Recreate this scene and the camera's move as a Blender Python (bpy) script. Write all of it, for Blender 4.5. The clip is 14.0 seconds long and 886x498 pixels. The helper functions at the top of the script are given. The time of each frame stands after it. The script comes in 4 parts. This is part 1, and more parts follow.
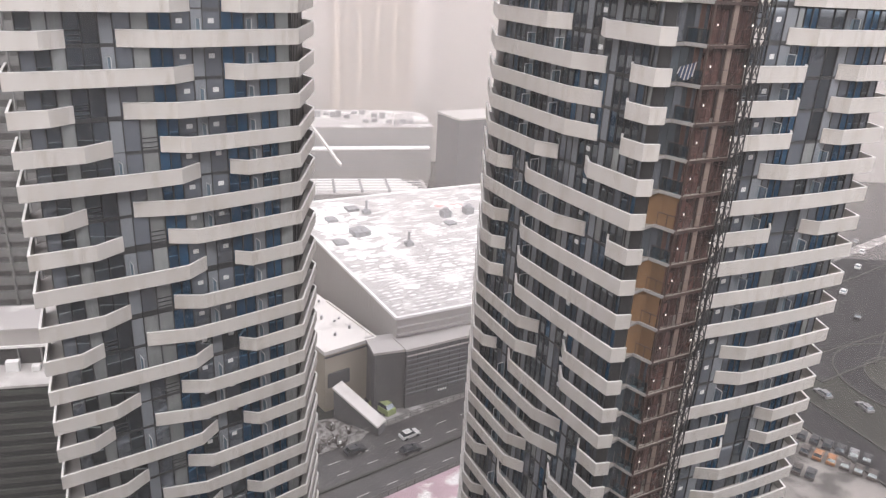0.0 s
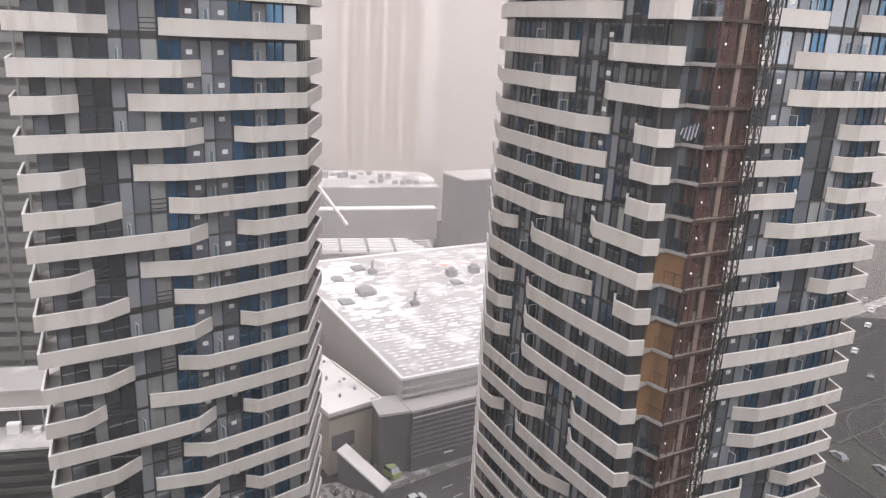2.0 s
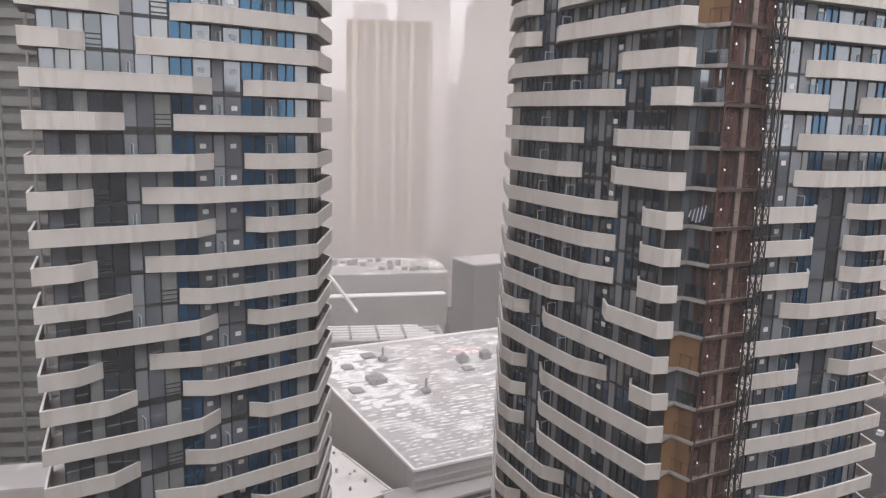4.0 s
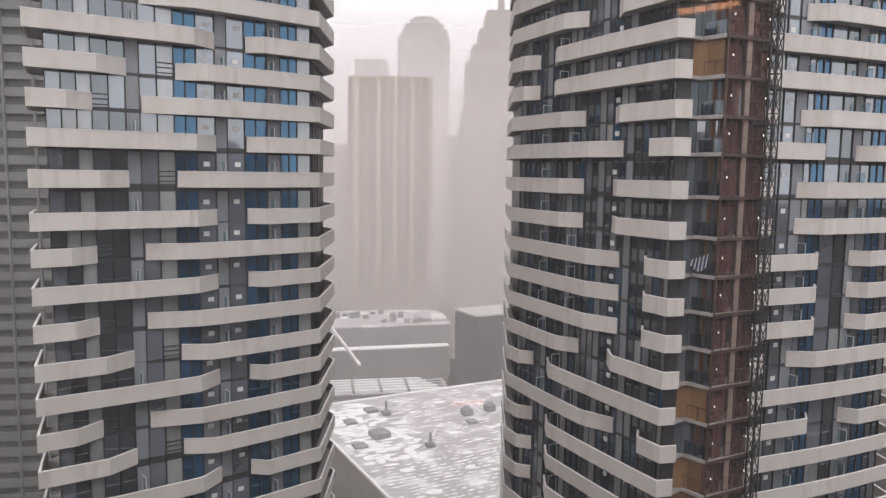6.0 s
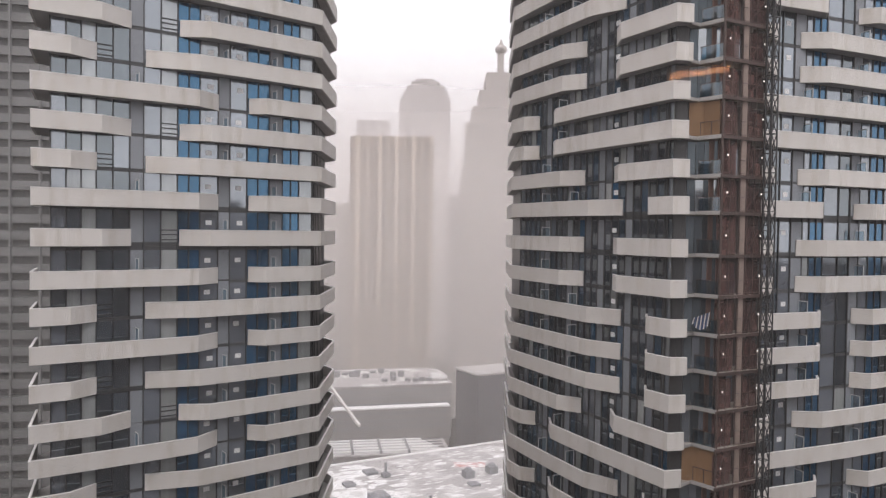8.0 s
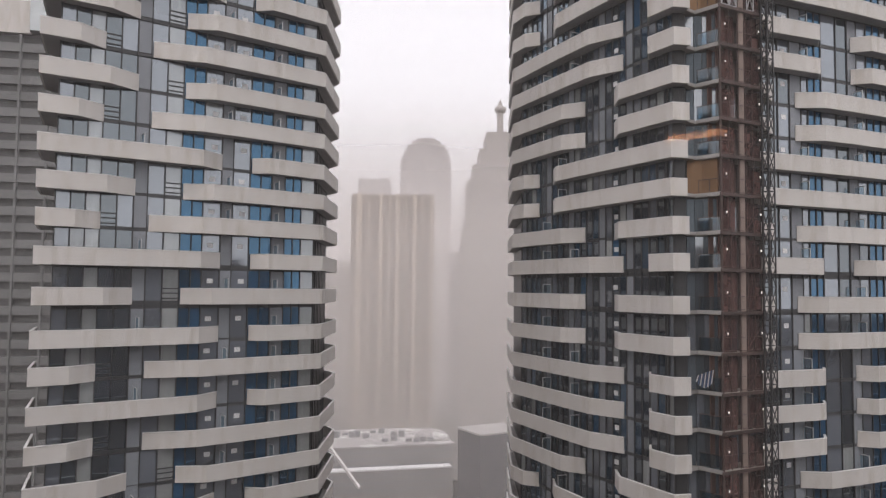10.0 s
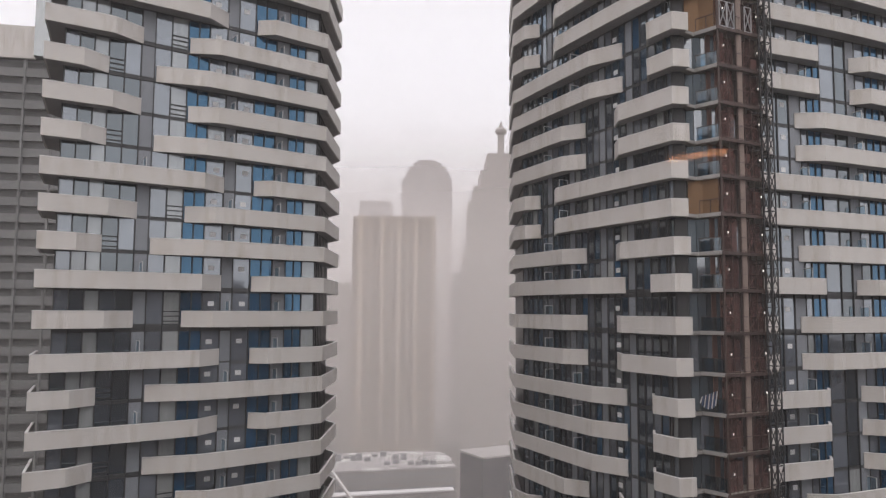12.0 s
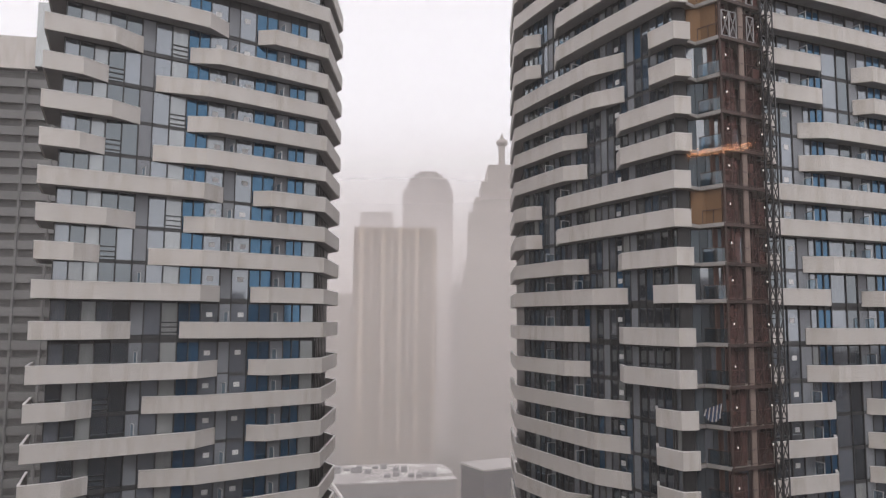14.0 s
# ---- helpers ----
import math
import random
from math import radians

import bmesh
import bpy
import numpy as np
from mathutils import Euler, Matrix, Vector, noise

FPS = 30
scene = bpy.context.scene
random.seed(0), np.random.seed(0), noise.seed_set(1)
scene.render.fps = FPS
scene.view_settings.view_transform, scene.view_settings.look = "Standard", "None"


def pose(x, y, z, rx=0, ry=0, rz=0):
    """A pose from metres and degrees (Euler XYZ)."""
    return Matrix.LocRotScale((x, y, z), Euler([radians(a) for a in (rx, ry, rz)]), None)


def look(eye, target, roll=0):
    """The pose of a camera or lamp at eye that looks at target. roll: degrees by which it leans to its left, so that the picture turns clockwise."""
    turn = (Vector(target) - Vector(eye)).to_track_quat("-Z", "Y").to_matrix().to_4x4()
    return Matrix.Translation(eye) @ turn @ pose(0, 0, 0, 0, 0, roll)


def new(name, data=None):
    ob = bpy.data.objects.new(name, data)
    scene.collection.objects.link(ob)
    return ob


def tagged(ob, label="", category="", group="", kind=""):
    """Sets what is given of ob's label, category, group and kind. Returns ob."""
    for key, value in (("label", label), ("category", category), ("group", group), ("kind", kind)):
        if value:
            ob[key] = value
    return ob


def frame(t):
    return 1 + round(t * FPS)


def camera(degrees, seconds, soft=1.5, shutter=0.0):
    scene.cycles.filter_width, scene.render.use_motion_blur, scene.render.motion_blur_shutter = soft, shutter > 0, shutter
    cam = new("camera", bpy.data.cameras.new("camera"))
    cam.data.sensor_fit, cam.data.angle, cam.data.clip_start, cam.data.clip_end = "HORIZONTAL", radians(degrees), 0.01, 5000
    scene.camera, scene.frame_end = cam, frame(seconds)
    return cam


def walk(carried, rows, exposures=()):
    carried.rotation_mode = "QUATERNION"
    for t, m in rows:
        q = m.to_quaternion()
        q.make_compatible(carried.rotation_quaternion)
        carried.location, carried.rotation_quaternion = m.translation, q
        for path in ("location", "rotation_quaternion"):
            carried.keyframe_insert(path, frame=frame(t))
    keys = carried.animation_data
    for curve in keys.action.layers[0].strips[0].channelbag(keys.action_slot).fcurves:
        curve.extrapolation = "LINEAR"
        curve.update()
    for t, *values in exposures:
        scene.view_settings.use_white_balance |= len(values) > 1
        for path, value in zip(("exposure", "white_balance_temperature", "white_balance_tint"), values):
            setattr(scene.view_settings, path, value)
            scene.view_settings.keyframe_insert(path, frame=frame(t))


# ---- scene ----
# ---------------- camera and its walk ----------------
EYE = 85.22
cam = camera(62.26, 14.0, soft=1.25)
ROWS = [
    (0.0, 0.04, -0.27, -0.09, -2.04, -21.20, -3.21),
    (0.5, 0.04, -0.30, -0.05, -1.99, -20.64, -3.26),
    (1.0, 0.02, -0.25, -0.06, -1.85, -19.58, -3.15),
    (1.5, 0.00, -0.16, -0.05, -1.60, -18.28, -3.01),
    (2.0, 0.00, -0.16, -0.07, -1.31, -16.62, -2.83),
    (2.5, -0.02, -0.03, -0.08, -0.99, -14.82, -2.55),
    (3.0, -0.06, 0.04, -0.09, -0.69, -12.94, -2.21),
    (5.5, -0.06, 0.03, 0.02, -0.03, -6.96, -0.91),
    (6.0, -0.07, -0.04, 0.03, -0.02, -6.00, -0.79),
    (6.5, -0.10, -0.04, 0.03, -0.00, -4.92, -0.72),
    (7.0, -0.08, -0.04, 0.02, 0.03, -3.80, -0.73),
    (7.5, -0.05, 0.00, 0.06, 0.06, -2.68, -0.75),
    (8.0, -0.03, -0.02, 0.05, 0.11, -1.48, -0.75),
    (10.5, -0.06, -0.07, 0.10, 0.25, 3.74, -0.47),
    (11.0, -0.08, -0.08, 0.12, 0.25, 4.25, -0.35),
    (11.5, -0.04, -0.08, 0.10, 0.30, 4.53, -0.35),
    (12.0, -0.03, 0.01, 0.09, 0.36, 4.66, -0.31),
    (12.5, -0.06, 0.12, 0.08, 0.37, 4.83, -0.35),
    (13.0, -0.03, 0.26, 0.09, 0.39, 5.03, -0.32),
    (13.5, -0.02, 0.39, 0.05, 0.43, 5.28, -0.36),
    (14.0, -0.01, 0.53, 0.07, 0.44, 5.54, -0.36),
]
walk(cam, [(t, pose(x, y, EYE + z, 90 + pitch, 0, yaw) @ pose(0, 0, 0, 0, 0, -roll)) for t, x, y, z, yaw, pitch, roll in ROWS],
     exposures=[(0.0, 0.56), (2.0, 0.45), (2.5, 0.27), (5.5, -0.01), (8.0, -0.07), (10.5, -0.35), (12.0, -0.38), (14.0, -0.36)])

# ---------------- world and sun: a bright overcast, misty sky ----------------
world = bpy.data.worlds.new("overcast_sky")
scene.world = world
world.use_nodes = True
wn, wl = world.node_tree.nodes, world.node_tree.links
wn.clear()
w_out = wn.new("ShaderNodeOutputWorld")
w_bg = wn.new("ShaderNodeBackground")
w_sky = wn.new("ShaderNodeTexSky")
w_sky.sky_type = "NISHITA"
w_sky.sun_disc = False
w_sky.sun_elevation = radians(42)
w_sky.sun_rotation = radians(200)
w_sky.air_density = 1.0
w_sky.dust_density = 6.0
w_hsv = wn.new("ShaderNodeMix")
w_hsv.data_type = "RGBA"
w_hsv.inputs[0].default_value = 0.88
w_hsv.inputs[7].default_value = (7.46, 7.15, 7.41, 1)
wl.new(w_sky.outputs[0], w_hsv.inputs[6])
wl.new(w_hsv.outputs[2], w_bg.inputs[0])
w_bg.inputs[1].default_value = 0.205
wl.new(w_bg.outputs[0], w_out.inputs[0])
sun_data = bpy.data.lights.new("sun", "SUN")
sun_data.energy = 0.8
sun_data.angle = radians(25)
sun_data.color = (1.0, 0.985, 0.965)
sun = new("sun", sun_data)
sun.matrix_world = look((0, 0, 150), (-18, 45, 90))


# ---------------- materials ----------------
def material(name, colour, rough=0.8, metal=0.0, vary=0.12, scale=1.5, fine=30.0, bump=0.02, stretch=(1, 1, 1), spec=0.5, rand=0.0, stain=None, ior=1.5, tint=(1, 1, 1)):
    """A surface with variation at two scales, fine relief and, if wanted, stains and a change from piece to piece."""
    m = bpy.data.materials.new(name)
    m.use_nodes = True
    n, l = m.node_tree.nodes, m.node_tree.links
    b = n["Principled BSDF"]
    b.inputs["Roughness"].default_value = rough
    b.inputs["Metallic"].default_value = metal
    b.inputs["Specular IOR Level"].default_value = spec
    b.inputs["IOR"].default_value = ior
    b.inputs["Specular Tint"].default_value = (*tint, 1)
    co = n.new("ShaderNodeTexCoord")
    mp = n.new("ShaderNodeMapping")
    mp.inputs["Scale"].default_value = stretch
    l.new(co.outputs["Object"], mp.inputs[0])
    big, small = n.new("ShaderNodeTexNoise"), n.new("ShaderNodeTexNoise")
    big.inputs["Scale"].default_value, small.inputs["Scale"].default_value = scale, fine
    big.inputs["Detail"].default_value, small.inputs["Detail"].default_value = 4, 2
    l.new(mp.outputs[0], big.inputs[0])
    l.new(mp.outputs[0], small.inputs[0])
    add = n.new("ShaderNodeMath")
    add.operation = "MULTIPLY_ADD"
    add.inputs[1].default_value = 0.35
    l.new(small.outputs[0], add.inputs[0])
    l.new(big.outputs[0], add.inputs[2])
    ramp = n.new("ShaderNodeMapRange")
    ramp.inputs[1].default_value, ramp.inputs[2].default_value = 0.35, 1.0
    ramp.inputs[3].default_value, ramp.inputs[4].default_value = 1 - vary, 1 + vary
    l.new(add.outputs[0], ramp.inputs[0])
    val = ramp.outputs[0]
    if rand:
        info = n.new("ShaderNodeObjectInfo")
        r2 = n.new("ShaderNodeMapRange")
        r2.inputs[3].default_value, r2.inputs[4].default_value = 1 - rand, 1 + rand
        l.new(info.outputs["Random"], r2.inputs[0])
        mul = n.new("ShaderNodeMath")
        mul.operation = "MULTIPLY"
        l.new(val, mul.inputs[0])
        l.new(r2.outputs[0], mul.inputs[1])
        val = mul.outputs[0]
    mix = n.new("ShaderNodeVectorMath")
    mix.operation = "SCALE"
    mix.inputs[0].default_value = colour
    l.new(val, mix.inputs["Scale"])
    out = mix.outputs[0]
    if stain:
        st = n.new("ShaderNodeTexNoise")
        st.inputs["Scale"].default_value, st.inputs["Detail"].default_value = stain[1], 5
        l.new(mp.outputs[0], st.inputs[0])
        sr = n.new("ShaderNodeMapRange")
        sr.inputs[1].default_value, sr.inputs[2].default_value = stain[2], stain[3]
        l.new(st.outputs[0], sr.inputs[0])
        sm = n.new("ShaderNodeMix")
        sm.data_type = "RGBA"
        sm.inputs[7].default_value = (*stain[0], 1)
        l.new(sr.outputs[0], sm.inputs[0])
        l.new(out, sm.inputs[6])
        out = sm.outputs[2]
    l.new(out, b.inputs["Base Color"])
    if bump:
        bp = n.new("ShaderNodeBump")
        bp.inputs["Strength"].default_value, bp.inputs["Distance"].default_value = 0.5, bump
        l.new(small.outputs[0], bp.inputs["Height"])
        l.new(bp.outputs[0], b.inputs["Normal"])
    return m


def glowing(name, colour, strength):
    m = bpy.data.materials.new(name)
    m.use_nodes = True
    b = m.node_tree.nodes["Principled BSDF"]
    b.inputs["Base Color"].default_value = (*colour, 1)
    b.inputs["Emission Color"].default_value = (*colour, 1)
    b.inputs["Emission Strength"].default_value = strength
    return m


PARAPET = material("white_precast", (0.59, 0.561, 0.535), 0.7, vary=0.09, scale=0.9, fine=9.0, bump=0.005, stretch=(1, 1, 0.2), rand=0.035, stain=((0.46, 0.415, 0.365), 1.6, 0.47, 0.82))
COPING = material("pale_metal_coping", (0.74, 0.725, 0.71), 0.5, vary=0.06, rand=0.03)
SOFFIT = material("grey_concrete", (0.36, 0.345, 0.335), 0.9, vary=0.15, scale=0.6, fine=9, bump=0.01)
SPANDREL = material("charcoal_spandrel", (0.045, 0.047, 0.05), 0.45, vary=0.15, rand=0.1)
FRAME = material("black_aluminium", (0.025, 0.026, 0.028), 0.4, metal=0.0, vary=0.1)
PANEL_GREY = material("grey_metal_panel", (0.225, 0.24, 0.265), 0.4, vary=0.06, rand=0.08)
GLASS_BLUE = material("blue_filmed_glass", (0.016, 0.055, 0.108), 0.05, vary=0.25, scale=0.5, rand=0.4, bump=0, ior=2.5, tint=(0.32, 0.66, 1.0))
GLASS_NAVY = material("navy_glass", (0.024, 0.047, 0.076), 0.05, vary=0.3, scale=0.5, rand=0.5, bump=0, ior=2.3, tint=(0.68, 0.85, 1.0))
GLASS_GREY = material("grey_glass", (0.12, 0.133, 0.158), 0.05, vary=0.25, scale=0.4, rand=0.3, bump=0, ior=3.15, tint=(0.86, 0.94, 1.0))
GLASS_DARK = material("dark_glass", (0.034, 0.042, 0.054), 0.05, vary=0.3, scale=0.4, rand=0.5, bump=0, ior=2.6, tint=(0.84, 0.95, 1.0))
GLASS_BLIND = material("glass_with_blind", (0.28, 0.29, 0.29), 0.1, vary=0.15, scale=0.7, rand=0.25, bump=0, stretch=(4, 4, 0.3), ior=2.9, tint=(0.88, 0.96, 1.0))
WHITE_METAL = material("white_metal", (0.7, 0.7, 0.7), 0.4, vary=0.05)
PALE_METAL = material("pale_grey_metal", (0.5, 0.51, 0.52), 0.45, vary=0.08)
STICKER = material("white_paper", (0.7, 0.7, 0.7), 0.8, vary=0.1)
RUST = material("red_brown_hoarding", (0.125, 0.075, 0.064), 0.8, vary=0.3, scale=0.8, fine=20, rand=0.25)
RUST_DARK = material("dark_brown_steel", (0.06, 0.036, 0.031), 0.6, vary=0.25, rand=0.2)
TAN = material("tan_plywood", (0.22, 0.125, 0.062), 0.75, vary=0.2, scale=0.7, fine=8, stretch=(1, 1, 0.3), rand=0.2)
POLE = material("beige_pole", (0.25, 0.19, 0.165), 0.7, vary=0.15, scale=1.0)
STEEL = material("dark_hoist_steel", (0.05, 0.05, 0.052), 0.55, metal=0.3, vary=0.3)
LAMP = glowing("work_lamp_glow", (1.0, 0.9, 0.84), 1.1)
VENT = material("grey_galvanised_metal", (0.33, 0.33, 0.34), 0.5, metal=0.4, vary=0.2)
SNOW = material("snow", (0.82, 0.81, 0.81), 0.6, vary=0.06, scale=0.3, fine=3, bump=0.03)


DECK = material("stained_slab", (0.36, 0.33, 0.30), 0.9, vary=0.3, scale=0.8, fine=6, bump=0.01)
DOOR_BROWN = material("brown_landing_door", (0.19, 0.115, 0.085), 0.6, vary=0.2, rand=0.25)


def clear_glass(name, tint, gloss):
    """Thin glass: what lies behind shows through, the surface mirrors."""
    m = bpy.data.materials.new(name)
    m.use_nodes = True
    n, l = m.node_tree.nodes, m.node_tree.links
    n.clear()
    out, mix = n.new("ShaderNodeOutputMaterial"), n.new("ShaderNodeMixShader")
    tr, gl = n.new("ShaderNodeBsdfTransparent"), n.new("ShaderNodeBsdfGlossy")
    tr.inputs["Color"].default_value = (*tint, 1)
    gl.inputs["Roughness"].default_value = 0.028
    mix.inputs[0].default_value = gloss
    l.new(tr.outputs[0], mix.inputs[1])
    l.new(gl.outputs[0], mix.inputs[2])
    l.new(mix.outputs[0], out.inputs[0])
    return m


CLEAR_BLUE = clear_glass("blue_balustrade_glass", (0.62, 0.76, 0.84), 0.09)
GLASS_CORNER = material("shaded_blue_glass", (0.062, 0.074, 0.086), 0.08, vary=0.3, scale=0.5, rand=0.5, bump=0, ior=1.5, tint=(0.7, 0.88, 1.0))


def netting(name, colour, cover):
    """Fine debris netting: part of it is thread, the rest is open."""
    m = bpy.data.materials.new(name)
    m.use_nodes = True
    n, l = m.node_tree.nodes, m.node_tree.links
    n.clear()
    out, mix = n.new("ShaderNodeOutputMaterial"), n.new("ShaderNodeMixShader")
    tr, dif, tra, both = n.new("ShaderNodeBsdfTransparent"), n.new("ShaderNodeBsdfDiffuse"), n.new("ShaderNodeBsdfTranslucent"), n.new("ShaderNodeMixShader")
    dif.inputs["Color"].default_value = (*colour, 1)
    tra.inputs["Color"].default_value = (*colour, 1)
    both.inputs[0].default_value = 0.35
    l.new(dif.outputs[0], both.inputs[1])
    l.new(tra.outputs[0], both.inputs[2])
    co, noi, rng, info, wide = n.new("ShaderNodeTexCoord"), n.new("ShaderNodeTexNoise"), n.new("ShaderNodeMapRange"), n.new("ShaderNodeObjectInfo"), n.new("ShaderNodeMath")
    noi.inputs["Scale"].default_value = 0.9
    noi.inputs["Detail"].default_value = 4
    l.new(co.outputs["Object"], noi.inputs[0])
    rng.inputs[1].default_value, rng.inputs[2].default_value = 0.3, 0.7
    rng.inputs[3].default_value, rng.inputs[4].default_value = cover - 0.15, cover + 0.15
    l.new(noi.outputs[0], rng.inputs[0])
    wide.operation = "MULTIPLY_ADD"
    wide.inputs[1].default_value = 0.2
    l.new(info.outputs["Random"], wide.inputs[0])
    l.new(rng.outputs[0], wide.inputs[2])
    l.new(wide.outputs[0], mix.inputs[0])
    l.new(tr.outputs[0], mix.inputs[1])
    l.new(both.outputs[0], mix.inputs[2])
    l.new(mix.outputs[0], out.inputs[0])
    return m


NET = netting("red_brown_debris_netting", (0.21, 0.122, 0.112), 0.55)
NET_DARK = netting("dark_brown_debris_netting", (0.15, 0.085, 0.08), 0.45)
CLEAR = clear_glass("clear_window_glass", (0.985, 0.985, 0.985), 0.022)


# ---------------- small builders ----------------
def mesh_from(bm, name, mat):
    me = bpy.data.meshes.new(name)
    bm.to_mesh(me)
    bm.free()
    for one in (mat if isinstance(mat, (list, tuple)) else [mat]):
        me.materials.append(one)
    return me


def part(name, bm, mat, parent, label=""):
    ob = new(name, mesh_from(bm, name, mat))
    ob.parent = parent
    if label:
        ob["label"] = label
    return ob


def thing(name, label, category, group="", kind="", at=(0, 0, 0), turn=0):
    ob = new(name)
    ob.matrix_world = pose(*at, 0, 0, turn)
    return tagged(ob, label, category, group, kind)


def add_box(bm, lo, hi, mi=0, m=None):
    vs = [bm.verts.new(Vector((x, y, z)) if m is None else m @ Vector((x, y, z))) for x in (lo[0], hi[0]) for y in (lo[1], hi[1]) for z in (lo[2], hi[2])]
    for q in ((0, 1, 3, 2), (4, 6, 7, 5), (0, 4, 5, 1), (2, 3, 7, 6), (0, 2, 6, 4), (1, 5, 7, 3)):
        f = bm.faces.new([vs[i] for i in q])
        f.material_index = mi
    return vs


def box(lo, hi, m=None):
    bm = bmesh.new()
    add_box(bm, lo, hi, 0, m)
    return bm


def add_bar(bm, a, b, w, mi=0):
    a, b = Vector(a), Vector(b)
    d = b - a
    m = Matrix.Translation(a) @ d.to_track_quat("Z", "Y").to_matrix().to_4x4()
    add_box(bm, (-w / 2, -w / 2, 0), (w / 2, w / 2, d.length), mi, m)


def prism(points, z0, z1):
    bm = bmesh.new()
    lo = [bm.verts.new((x, y, z0)) for x, y in points]
    hi = [bm.verts.new((x, y, z1)) for x, y in points]
    bm.faces.new(lo[::-1])
    bm.faces.new(hi)
    for i in range(len(points)):
        j = (i + 1) % len(points)
        bm.faces.new((lo[i], lo[j], hi[j], hi[i]))
    bmesh.ops.recalc_face_normals(bm, faces=bm.faces)
    return bm


def wall_strip(path, inner, z0, z1):
    """A wall that stands on a path, with its inner line given."""
    bm = bmesh.new()
    rows = [[bm.verts.new((p[0], p[1], z)) for z in (z0, z1)] + [bm.verts.new((q[0], q[1], z)) for z in (z1, z0)] for p, q in zip(path, inner)]
    for a, b in zip(rows, rows[1:]):
        for i in range(4):
            j = (i + 1) % 4
            bm.faces.new((a[i], a[j], b[j], b[i]))
    bm.faces.new(rows[0])
    bm.faces.new(rows[-1][::-1])
    bmesh.ops.recalc_face_normals(bm, faces=bm.faces)
    return bm


def inset_path(path, d):
    """The path moved d metres to its left, seen from above."""
    out = []
    for i, p in enumerate(path):
        a, b = Vector(path[max(i - 1, 0)]), Vector(path[min(i + 1, len(path) - 1)])
        p = Vector(p)
        d1 = (p - a).normalized() if i else (b - p).normalized()
        d2 = (b - p).normalized() if i < len(path) - 1 else d1
        n1, n2 = Vector((-d1.y, d1.x)), Vector((-d2.y, d2.x))
        n = (n1 + n2).normalized()
        out.append(p + n * (d / max(0.4, n.dot(n1))))
    return out


FLOOR = 2.95
BAND = 1.36      # height of a balcony front with its slab edge


class Face:
    """One straight front of a tower: u runs along it, n outwards, in metres."""

    def __init__(self, start, end, glass, bulge):
        self.o = Vector(start)
        self.len = (Vector(end) - self.o).length
        self.d = (Vector(end) - self.o).normalized()
        self.n = Vector((self.d.y, -self.d.x))
        self.glass, self.bulge = glass, bulge

    def at(self, u, n=0.0):
        return self.o + self.d * u + self.n * n

    def edge(self, u):
        return self.bulge * math.sin(math.pi * min(1, max(0, u / self.len)))


def balcony(tower, path, z_top, glass_path):
    """A precast front with its coping, and the slab behind it."""
    inner = inset_path(path, 0.14)
    front = part("balcony", wall_strip(path, inner, z_top - BAND, z_top - 0.05), PARAPET, tower, "off-white precast balcony front")
    part("coping", wall_strip(inset_path(path, -0.025), inset_path(path, 0.17), z_top - 0.05, z_top), COPING, front)
    part("balcony_slab", wall_strip(inset_path(path, 0.1), glass_path, z_top - BAND + 0.02, z_top - BAND + 0.22), SOFFIT, front, "grey concrete balcony slab")
    return front


def pane_mesh(w, h, mat, cache={}):
    key = (round(w, 2), round(h, 2), mat.name)
    if key not in cache:
        bm = bmesh.new()
        add_box(bm, (0, -0.03, 0), (w, 0.03, h))
        cache[key] = mesh_from(bm, "window_pane", mat)
    return cache[key]


class Tower:
    def __init__(self, label):
        self.root = thing("apartment_tower", label, "apartment tower", "pair of wavy apartment towers")
        self.count = 0
        self.spare = bmesh.new()
        self.spare_mats = [GLASS_NAVY, GLASS_BLUE, GLASS_GREY, GLASS_DARK, GLASS_BLIND, PANEL_GREY, SPANDREL]

    def pane(self, face, u0, u1, n, z0, z1, mat, far):
        p = face.at(u0, n)
        turn = math.degrees(math.atan2(face.d.y, face.d.x))
        m = pose(p.x, p.y, z0, 0, 0, turn)
        if not far and self.count < 300:
            ob = new("window_pane", pane_mesh(u1 - u0, z1 - z0, mat))
            ob.matrix_world = m
            ob.parent = self.root
            self.count += 1
        else:
            add_box(self.spare, (0, -0.03, 0), (u1 - u0, 0.03, z1 - z0), self.spare_mats.index(mat), m)

    def finish(self):
        if self.spare.verts:
            ob = part("window_panes", self.spare, self.spare_mats, self.root)
            ob["kind"] = "stuff"


def divider(tower, face, u, z_floor, n0, n1):
    """A white-framed glass screen between two balconies."""
    bm = bmesh.new()
    a, b = face.at(u, n0), face.at(u, n1)
    z0, z1 = z_floor + 0.1, z_floor + 2.0
    add_bar(bm, (a.x, a.y, z1), (b.x, b.y, z1), 0.06)
    add_bar(bm, (b.x, b.y, z0), (b.x, b.y, z1 + 0.04), 0.06)
    add_bar(bm, (a.x, a.y, z0), (a.x, a.y, z1), 0.045)
    ob = part("balcony_screen", bm, PALE_METAL, tower, "white metal balcony divider frame")
    pn = bmesh.new()
    vs = [pn.verts.new(v) for v in ((a.x, a.y, z0), (b.x, b.y, z0), (b.x, b.y, z1), (a.x, a.y, z1))]
    pn.faces.new(vs)
    bmesh.ops.solidify(pn, geom=pn.faces[:], thickness=0.02)
    part("screen_pane", pn, CLEAR_BLUE, ob)


